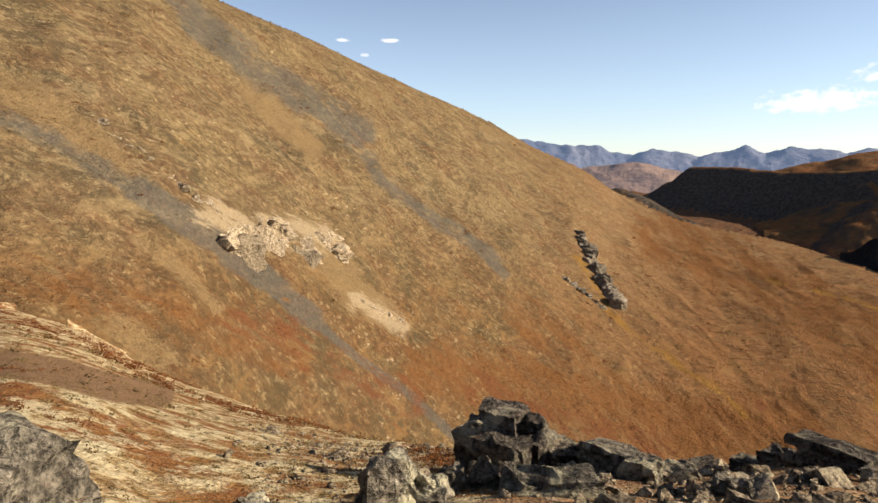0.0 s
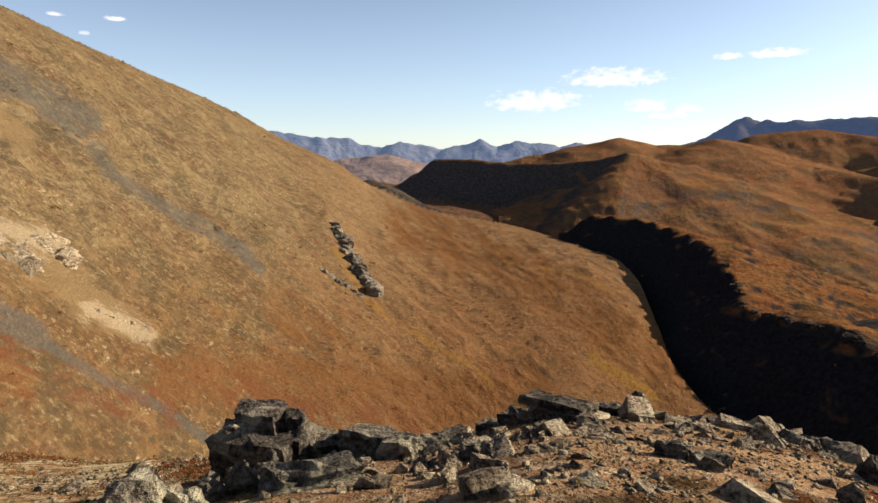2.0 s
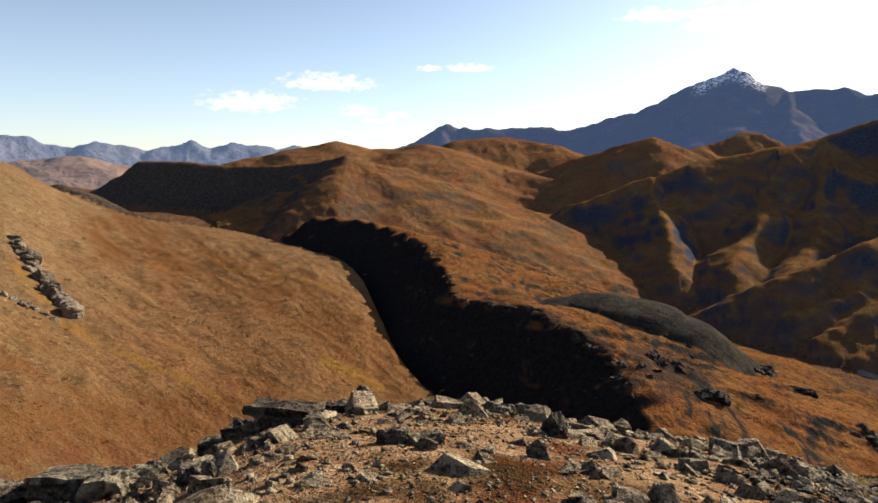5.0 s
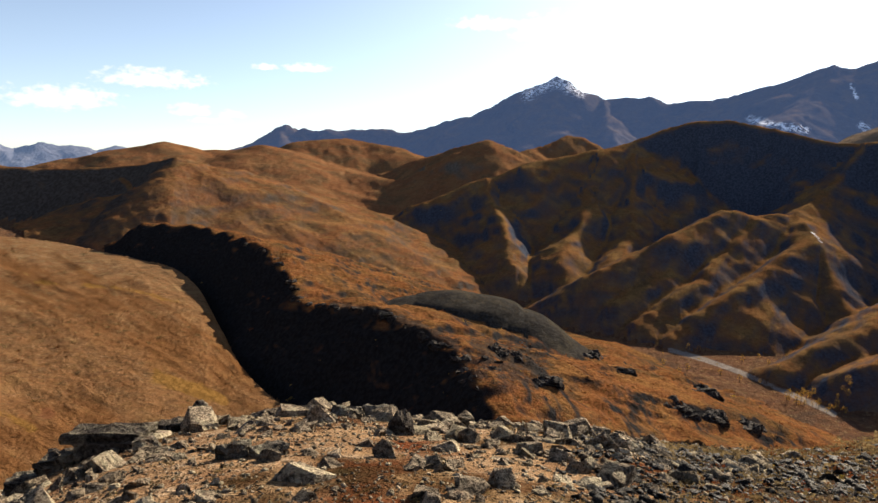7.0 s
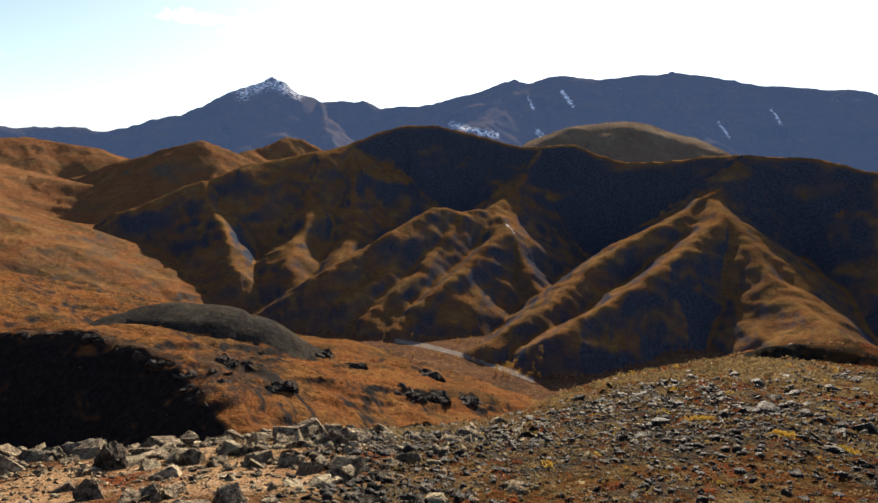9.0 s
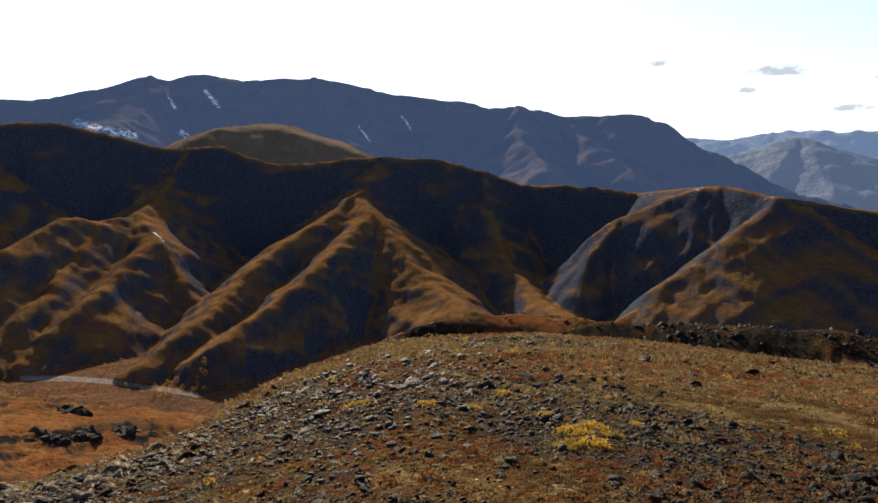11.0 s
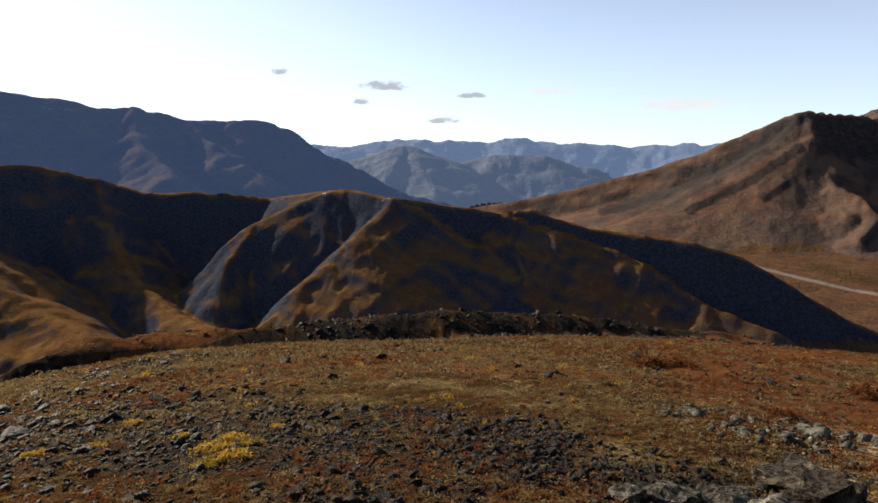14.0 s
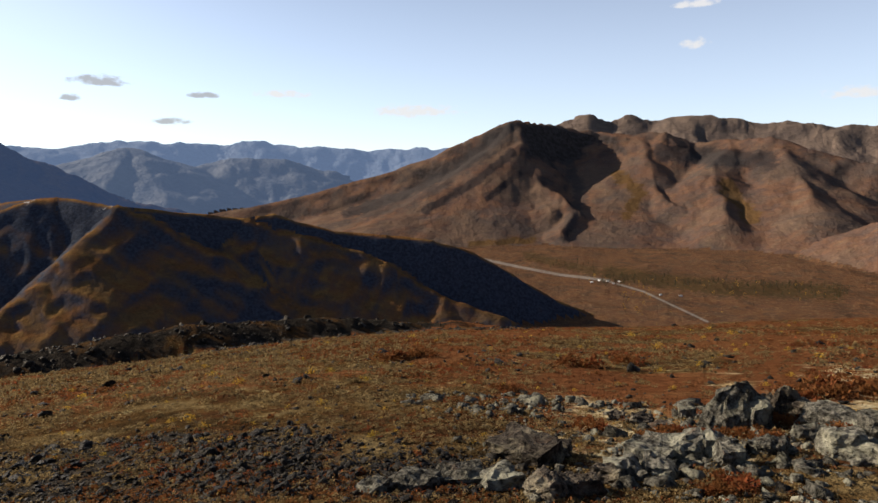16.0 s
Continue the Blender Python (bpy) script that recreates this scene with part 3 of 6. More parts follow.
for owner, pts, east, west in (("heath_spur", [(105.6, 0.4, 1650), (103.4, -2.6, 1500), (100.6, -4.6, 1360), (97.3, -6.6, 1240), (94.4, -8.9, 1110), (91.6, -11.4, 1010), (85.2, -16.0, 850)], 0.84, 0.7),
                               ("heath_spur", [(103.4, -2.6, 1500), (104.1, -4.4, 1350), (101.6, -7.0, 1180), (99.2, -9.2, 1060), (95.0, -12.4, 920), (91.4, -14.9, 830)], 0.86, 0.75),
                               ("heath_spur", [(104.1, -4.4, 1350), (106.2, -6.6, 1240), (108.1, -9.3, 1120), (110.6, -11.6, 1010), (113.1, -13.2, 920)], 0.62, 0.62),
                               ("heath_spur", [(114.0, -0.7, 1600), (115.2, -6.2, 1390), (116.6, -8.6, 1260), (118.6, -11.0, 1120), (121.6, -13.5, 960)], 0.7, 0.75),
                               ("heath_spur", [(133.8, -1.8, 1240), (130.2, -2.8, 1250), (126.4, -4.4, 1250), (123.8, -7.6, 1160), (122.9, -10.2, 1090), (122.0, -13.0, 1030)], 0.9, 1.0),
                               ("heath_spur", [(137.6, -2.6, 1148), (134.4, -5.8, 1080), (131.8, -8.1, 1030), (129.4, -10.2, 990), (125.4, -13.8, 930)], 0.5, 1.1),
                               ("dark_wall", [(150.3, -3.5, 1170), (149.6, -5.3, 1130), (148.6, -6.8, 1090), (150.1, -10.3, 1000)], 0.9, 0.9),
                               ("heath_spur", [(147.6, -4.1, 1160), (155.0, -6.3, 1110), (159.4, -7.9, 1080), (164.6, -11.3, 1020), (169.2, -12.8, 1000)], 0.8, 0.7)):
    ridge(owner, pts, east, west, 0.65)
# the brown mountain over the camp, and what stands behind it
ridge("brown_mountain", [(151.8, -3.6, 4000), (160.1, -1.3, 3700), (165.0, 0.6, 3450), (168.0, 2.3, 3250), (170.9, 4.2, 3120)], 0.62, 0.75, 0.5, 2.2)
ridge("brown_mountain", [(170.9, 4.2, 3120), (172.5, 3.95, 3180), (174.4, 3.7, 3260), (177.7, 3.0, 3320)], 0.8, 1.4, 0.5, 1.4)
ridge("brown_mountain", [(177.7, 3.0, 3320), (180.9, 2.8, 3250), (182.9, 2.9, 3220), (185.3, 2.0, 3250), (188.2, 2.2, 3180), (191.0, 2.3, 3100), (196.5, 0.4, 3000), (206, -1.0, 2900)], 0.62, 0.85, 0.5)
# its spurs: lit towards the sun, steep and dark away from it
ridge("brown_mountain", [(170.9, 4.2, 3120), (171.4, 2.2, 2960), (172.3, -0.2, 2790), (173.4, -1.4, 2680), (174.8, -2.3, 2570), (176.4, -3.6, 2450), (175.2, -5.4, 2260)], 1.05, 0.5, 0.5)
ridge("brown_mountain", [(168.0, 2.3, 3250), (166.8, -0.6, 2850), (163.5, -3.6, 2460)], 0.7, 0.5, 0.5)
ridge("brown_mountain", [(164.0, 0.2, 3500), (161.0, -2.4, 3050), (156.5, -4.6, 2600)], 0.65, 0.45, 0.5)
ridge("brown_mountain", [(178.4, 2.8, 3310), (177.4, 0.8, 3120), (177.6, -1.6, 2840), (178.6, -3.6, 2540)], 0.45, 0.6, 0.6)
ridge("brown_mountain", [(181.4, 2.8, 3245), (181.8, 0.6, 3000), (182.6, -1.4, 2780), (184.4, -3.2, 2540)], 0.62, 0.4, 0.4)
ridge("brown_mountain", [(188.2, 2.2, 3180), (187.0, -0.4, 2850), (188.2, -4.0, 2380)], 0.5, 0.5, 0.6)
ridge("brown_mountain", [(192.0, 2.0, 3080), (193.0, -0.6, 2800), (194.6, -3.2, 2450)], 0.5, 0.45, 0.4)
ridge("jagged_range", [(171, 2.8, 4300), (174.2, 3.8, 4300), (176.6, 4.6, 4300), (178.8, 3.8, 4300), (180.2, 4.2, 4300), (181.5, 3.7, 4300), (183.9, 4.2, 4300), (186.7, 4.1, 4300),
                       (190.3, 3.2, 4250), (192.6, 3.2, 4250), (194.9, 3.1, 4250), (197.9, 2.9, 4250), (206, 2.5, 4250)], 0.6)
# blue ranges at the end of the valleys
ridge("far_range_north", [(0, 1.4, 4750), (4.6, 1.6, 4750), (7.4, 1.4, 4750), (8.6, 1.1, 4750), (10.0, 1.1, 4750), (11.1, 0.4, 4750), (12.9, 0.4, 4750), (14.8, 0.8, 4750), (16.4, 0.5, 4750), (18.5, 0.1, 4750), (20.2, 0.6, 4750), (21.9, 0.9, 4750), (23.3, 0.3, 4750), (24.9, 0.8, 4750), (26.0, 0.4, 4750), (27.5, 0.8, 4750), (28.9, 0.3, 4750), (30.1, 0.7, 4750), (31.1, 0.4, 4750), (36, 0.2, 4750), (41, 0.0, 4750)], 0.5)
ridge("far_range_south", [(127, 1.8, 4750), (130.5, 2.1, 4750), (134.2, 2.0, 4750), (138.0, 2.5, 4750), (140.4, 2.6, 4750), (145.2, 2.1, 4750), (147.6, 2.5, 4750), (152.5, 2.1, 4750),
                          (158.2, 1.7, 4750), (165.5, 2.0, 4750), (172, 1.5, 4700)], 0.5)
ridge("hazy_hill", [(132, -0.8, 4000), (134.1, 0.6, 4050), (139.3, 2.0, 4100), (142.7, 0.1, 4050)], 0.45)
ridge("hazy_hill", [(142.7, 0.1, 4200), (146.7, 1.1, 4250), (150.6, 1.0, 4250), (154.5, 0.1, 4250), (157.4, -1.4, 4200)], 0.45)
# what closes the place behind the walker
ridge("rear_range", [(206, -1.0, 2300), (225, 2, 2600), (250, 3, 2600), (275, 5, 2200), (300, 9, 1500)], 0.45)
# the stony ridge beyond the knoll
ridge("stony_ridge", [(110.5, -14.3, 90), (112.6, -13.75, 90), (119.4, -13.7, 88), (131.7, -13.2, 85), (142.5, -12.8, 85), (152.6, -13.2, 90), (165, -13.5, 105), (175.4, -14.0, 120)], 0.45, 0.62, 0.5)
ridge("stony_ridge", [(108.8, -14.7, 84), (110.5, -14.1, 87), (114.5, -13.9, 87), (119.2, -14.1, 87)], 0.9, 1.5, 0.5)


def bend(table, b):
    """Values between the rows of a small table, whose first column is the bearing."""
    t = np.array(table, float)
    x, h, out = t[:, 0], np.diff(t[:, 0]), []
    i = np.clip(np.searchsorted(x, b, side="right") - 1, 0, len(x) - 2)
    u = np.clip((b - x[i]) / h[i], 0, 1)
    for k in range(1, t.shape[1]):
        v = t[:, k]
        d = np.diff(v) / h
        m = np.zeros(len(x))
        m[1:-1] = np.where(d[:-1] * d[1:] > 0, 2 * d[:-1] * d[1:] / np.where(d[:-1] + d[1:] == 0, 1, d[:-1] + d[1:]), 0)
        m[0], m[-1] = d[0], d[-1]
        out.append((2 * u ** 3 - 3 * u ** 2 + 1) * v[i] + (u ** 3 - 2 * u ** 2 + u) * h[i] * m[i] + (3 * u ** 2 - 2 * u ** 3) * v[i + 1] + (u ** 3 - u ** 2) * h[i] * m[i + 1])
    return out


# top of the knoll's brow: bearing, height angle, distance
BROW = [(-100, -8, 170), (-60, -8.5, 140), (-37.9, -10.7, 90), (-33.4, -12.7, 75), (-26.8, -17.2, 52), (-17.7, -21.4, 32), (-7.7, -24.2, 19), (-1.5, -24.9, 13), (8, -25.2, 11),
        (15.5, -25.0, 11), (21.9, -24.0, 11), (26.9, -22.6, 12), (36.2, -22.0, 12), (47, -21.8, 12.5), (55, -22.5, 12), (67, -22.9, 12), (77, -23.5, 13), (82, -23.0, 15), (88.8, -21.4, 20), (93.6, -19.3, 27),
        (100.9, -17.0, 36), (107.3, -15.6, 44), (114, -15.3, 47), (121.1, -15.0, 48), (135, -15.3, 52), (150, -14.8, 65), (165, -14.0, 90), (180, -13.6, 115), (190, -12.4, 135), (199, -11.2, 150), (230, -9, 160), (260, -8, 170)]
# the great slope across the gully: foot and crest
FOOT = [(-100, -10, 190), (-60, -11, 175), (-38, -12.5, 150), (-27, -19, 150), (-18, -23, 180), (0, -26, 260), (15, -26, 320), (30, -24.5, 370), (43, -22.5, 425), (48, -22.5, 425)]
CREST = [(-100, 20, 420), (-60, 19, 450), (-38, 17.6, 500), (-21.1, 12.7, 620), (-14.5, 10.3, 740), (-7.1, 7.0, 900), (0.6, 3.6, 1150), (4.4, 1.4, 1350), (9.4, -1.0, 1450), (12.3, -2.9, 1450),
         (17.7, -5.2, 1360), (24.1, -6.4, 1250), (30.3, -8.1, 1060), (33.5, -9.2, 960), (35.6, -10.9, 850), (37.2, -14.2, 690), (39, -18.0, 540), (43.5, -21.7, 440), (48, -22.3, 430)]


def lattice(ix, iy, seed):
    h = (ix.astype(np.int64) * 374761393 + iy.astype(np.int64) * 668265263 + seed * 974634777) & 0xFFFFFFFF
    h = ((h ^ (h >> 13)) * 1274126177) & 0xFFFFFFFF
    return ((h ^ (h >> 16)) & 0xFFFF).astype(np.float32) / 65535.0


def value_noise(x, y, seed=0):
    ix, iy = np.floor(x), np.floor(y)
    fx, fy = (x - ix).astype(np.float32), (y - iy).astype(np.float32)
    fx, fy = fx * fx * fx * (fx * (fx * 6 - 15) + 10), fy * fy * fy * (fy * (fy * 6 - 15) + 10)
    ix, iy = ix.astype(np.int64), iy.astype(np.int64)
    a, b = lattice(ix, iy, seed), lattice(ix + 1, iy, seed)
    c, d = lattice(ix, iy + 1, seed), lattice(ix + 1, iy + 1, seed)
    return (a + (b - a) * fx) * (1 - fy) + (c + (d - c) * fx) * fy


def fbm(x, y, seed=0, octaves=4, ridged=False):
    total, amp, norm = 0.0, 1.0, 0.0
    for k in range(octaves):
        n = value_noise(x * 2.03 ** k + 17.3 * k, y * 2.03 ** k - 9.1 * k, seed + k) * 2 - 1
        total = total + amp * ((1 - 2 * np.abs(n)) if ridged else n)
        norm += amp
        amp *= 0.5
    return total / norm


# ribs run down from the crests: width, height; and the crests themselves are uneven: width, height
RIBS = {"valley_wall": (90, 17), "dark_wall": (70, 11), "heath_spur": (78, 11), "high_range": (170, 58), "brown_mountain": (190, 11), "bluff": (26, 7), "shadowed_hill": (90, 5), "spurred_hill": (120, 30), "rounded_hill": (130, 12),
        "jagged_range": (150, 40), "far_range_north": (190, 30), "far_range_south": (240, 24), "hazy_hill": (220, 20), "stony_ridge": (7, 0.7)}
TEETH = {"valley_wall": (55, 4), "dark_wall": (70, 2), "heath_spur": (34, 5), "high_range": (90, 9), "brown_mountain": (150, 3), "bluff": (24, 6), "shadowed_hill": (45, 4), "jagged_range": (80, 16), "far_range_north": (110, 14), "far_range_south": (150, 12), "stony_ridge": (5, 0.6)}
SOFT = {"stony_ridge": 2.0, "valley_wall": 5.0, "dark_wall": 4.0, "heath_spur": 6.0, "brown_mountain": 4.0, "jagged_range": 1.5, "high_range": 4.0, "far_range_north": 2.0, "far_range_south": 3.0}
NAMES = ["valley", "knoll", "great_slope"] + list(RIDGES)


def brow_of(b):
    el, r = bend(BROW, b)
    z = r * np.tan(np.radians(el)) + EYE
    return r, z, 1 - EYE / z


def knoll_height(b, r):
    r0, z0, p = brow_of(b)
    q = r / r0
    # past the brow the curve goes on as a straight slope
    edge = 1.9
    inside = z0 * np.minimum(q, edge) ** p
    return inside + (q > edge) * z0 * p * edge ** (p - 1) * (q - edge)


def land(x, y):
    """Height and owner of the land at x, y (arrays)."""
    x, y = np.asarray(x, float), np.asarray(y, float)
    r = np.hypot(x, y)
    b = np.degrees(np.arctan2(x, y))
    b = np.where(b < -100, b + 360, b)
    # valley floor
    rise = np.clip((62 - b) / 45, 0, 1) * np.clip((r - 700) / 700, 0, 1)
    rise = np.where(b > 200, 0.6, rise)
    best = -262 + 120 * rise * rise * (3 - 2 * rise) + 3 * fbm(x / 160, y / 160, 5) + np.clip(r - 3200, 0, 2000) * 0.03
    owner = np.zeros(x.shape, np.int16)
    deep = np.full(x.shape, 40.0)
    rough = np.full(x.shape, 0.25)

    def raise_to(z, k, d, rg):
        nonlocal best, owner, deep, rough
        hit = z > best
        # slopes run together softly away from the crests
        soft = np.clip(r * 0.004, 0, 12) * np.clip(np.minimum(deep, d) / 50, 0, 1) + 1e-3
        h = np.clip(0.5 + 0.5 * (z - best) / soft, 0, 1)
        best, owner = best + (z - best) * h + soft * h * (1 - h), np.where(hit, k, owner)
        deep, rough = np.where(hit, d, deep), np.where(hit, rg, rough)

    # great slope
    (ef, rf), (ec, rc) = bend(FOOT, b), bend(CREST, b)
    zf, zc = EYE + rf * np.tan(np.radians(ef)), EYE + rc * np.tan(np.radians(ec))
    q = (r - rf) / np.maximum(rc - rf, 5)
    z = np.where(q < 0, zf - 0.35 * (rf - r), np.where(q < 1, zf + (zc - zf) * q, zc - 0.45 * (r - rc)))
    z = z - np.clip(b - 46, 0, 400) * 40
    el = np.degrees(np.arctan2(z - EYE, r))
    across, along = el + 0.72 * b, b - 0.72 * el
    gully = fbm(across / 5.0, along / 22.0, 51, 4, True) * np.clip(9 - 0.4 * np.clip(b, 0, 20), 1.5, 9) + fbm(across / 1.6, along / 6.0, 57, 3, True) * np.clip(3.2 - 0.12 * np.clip(b, 0, 20), 0.8, 3.2)
    z = z + gully * np.clip((1 - q) * 6, 0, 1) * np.clip(q * 5, 0, 1) * np.clip(r / 500, 0.4, 1.2)
    raise_to(z, 2, np.where(q < 1, np.clip((1 - q) * 120, 0, 60), 20), 0.45)
    # crest lines wander a little
    wide = np.clip(r * 0.012, 0, 32) * (r > 250)
    wx, wy = x + wide * fbm(x / 140, y / 140, 31, 4), y + wide * fbm(x / 140, y / 140, 37, 4)
    seed = 200
    for name, lines in RIDGES.items():
        px_, py_ = (x, y) if name == "stony_ridge" else (wx, wy)
        k = NAMES.index(name)
        rib, tooth, soft = RIBS.get(name), TEETH.get(name), SOFT.get(name, 6.0)
        for pts, left, right, rg, end in lines:
            seed += 3
            # only the land that this line can reach
            P = np.array(pts)
            reach = (P[:, 2].max() + 330) / min(left, right) * (1.6 if name == "brown_mountain" else 1.0) + 60
            if name == "stony_ridge":
                reach = 60
            near = (px_ > P[:, 0].min() - reach) & (px_ < P[:, 0].max() + reach) & (py_ > P[:, 1].min() - reach) & (py_ < P[:, 1].max() + reach)
            if not near.any():
                continue
            qx, qy = px_[near], py_[near]
            top, under, run = np.full(qx.shape, -1e4), np.zeros(qx.shape), 0.0
            for (x0, y0, z0), (x1, y1, z1) in zip(pts, pts[1:]):
                dx, dy = x1 - x0, y1 - y0
                L = math.hypot(dx, dy)
                px, py = qx - x0, qy - y0
                t = np.clip((px * dx + py * dy) / (L * L), 0, 1)
                dist = np.hypot(px - t * dx, py - t * dy)
                side = (px * dy - py * dx) / L      # positive to the right of the line
                s = right + (left - right) * (0.5 - 0.5 * np.clip(side / (dist + 1e-6), -1, 1)) if left != right else left
                if left != right:      # round the ends the steeper side goes on
                    cap = ((t <= 0) & (x0 == pts[0][0])) | ((t >= 1) & (x1 == pts[-1][0]))
                    most = end or max(left, right)
                    s = np.where(cap, most - (most - s) * np.abs(side) / (dist + 1e-6), s)
                drop = s * dist
                # a blunt crest
                drop = np.sqrt(drop * drop + soft * soft) - soft
                if name == "brown_mountain":      # the foot runs out gently
                    drop = 640 * (1 - np.exp(-drop / 640))
                if name == "talus_mound":
                    drop = drop + 0.5 * np.maximum(dist - 40, 0)
                if name == "rounded_dome":
                    drop = drop + 0.0008 * dist * dist
                if name == "stony_ridge":
                    drop = drop + 0.7 * np.maximum(dist - 14, 0)
                z = z0 + (z1 - z0) * t - drop
                if rib or tooth:
                    m = z > np.maximum(top, best[near]) - 60
                    if m.any():
                        arc, dm = run + t[m] * L, dist[m] * np.where(side[m] > 0, 1, -1)
                        if rib:
                            w, h = rib
                            bent = arc + 0.35 * w * value_noise(arc / w, dm / w, seed + 1)
                            z[m] += h * fbm(bent / w, dm / (5 * w), seed, 4, True) * np.clip(drop[m] / (5 * h) - 0.1, 0, 1)
                        if tooth:
                            w, h = tooth
                            z[m] += h * fbm(arc / w, dm / w, seed + 2, 3) * np.clip(1.2 - drop[m] / (9 * h), 0, 1)
                under = np.where(z > top, drop, under)
                top = np.maximum(top, z)
                run += L
            full_z, full_d = np.full(x.shape, -1e4), np.zeros(x.shape)
            full_z[near], full_d[near] = top, under
            raise_to(full_z, k, full_d, rg)
    # erosion: gullies and hummocks that grow with the distance from the crest
    scale = np.clip(r * 0.09, 20, 260)
    relief = 0
    lg = np.log2(np.clip(scale, 20, 319) / 20)
    for lev in range(5):
        wt = np.clip(1 - np.abs(lg - lev), 0, 1)
        m = wt > 0
        if m.any():
            f = np.zeros(x.shape)
            W = 20 * 2.0 ** lev
            f[m] = fbm(x[m] / W, y[m] / W, 11 + 7 * lev, 5, True) * W * 0.16
            relief = relief + wt * f
    calm = np.isin(owner, [NAMES.index(o) for o in ("brown_mountain", "rounded_dome", "rounded_hill")])
    best = best + relief * rough * np.where(calm, 0.5, 1.0) * np.clip(deep / 25, 0, 1) * (r > 60)
    far = np.clip((r - 3600) / 800, 0, 1)
    best = best + np.clip(r - 300, 0, 4000) * (0.0018 + 0.005 * far) * fbm(x / 110, y / 110, 77, 5) * (1 - 0.75 * np.clip(deep / 60, 0, 1))
    best = best + (owner == NAMES.index("stony_ridge")) * (1.0 * fbm(x / 9.0, y / 9.0, 61, 4) + 0.15 * fbm(x / 1.7, y / 1.7, 62, 3, True))
    # knoll last: it is smooth but for small hummocks
    zk = knoll_height(b, r)
    zk = zk + np.clip(r / 12, 0, 1) * (0.16 * fbm(x / 3.1, y / 3.1, 3, 4) + np.clip(r / 60, 0, 1) * 0.5 * fbm(x / 14, y / 14, 4, 3))
    hit = zk > best
    return np.where(hit, zk, best), np.where(hit, 1, owner)


RADII = np.concatenate([[0.004], np.geomspace(0.15, 30, 150, endpoint=False), np.geomspace(30, 200, 90, endpoint=False), np.geomspace(200, 4930, 440)])
BEARINGS = np.concatenate([np.arange(-42, 204, 0.15), np.arange(204, 318, 2.0)])
GB, GR = np.meshgrid(np.radians(BEARINGS), RADII)
GX, GY = GR * np.sin(GB), GR * np.cos(GB)
GZ, GOWN = land(GX, GY)


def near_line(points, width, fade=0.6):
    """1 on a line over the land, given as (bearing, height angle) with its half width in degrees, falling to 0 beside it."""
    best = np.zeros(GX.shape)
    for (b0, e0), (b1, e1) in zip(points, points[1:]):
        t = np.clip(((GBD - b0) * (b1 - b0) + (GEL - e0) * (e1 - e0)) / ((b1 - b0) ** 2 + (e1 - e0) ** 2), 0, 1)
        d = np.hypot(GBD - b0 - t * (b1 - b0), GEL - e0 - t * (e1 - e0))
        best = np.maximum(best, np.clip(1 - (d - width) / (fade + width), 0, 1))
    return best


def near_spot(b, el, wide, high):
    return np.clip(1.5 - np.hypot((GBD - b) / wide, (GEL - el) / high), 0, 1)


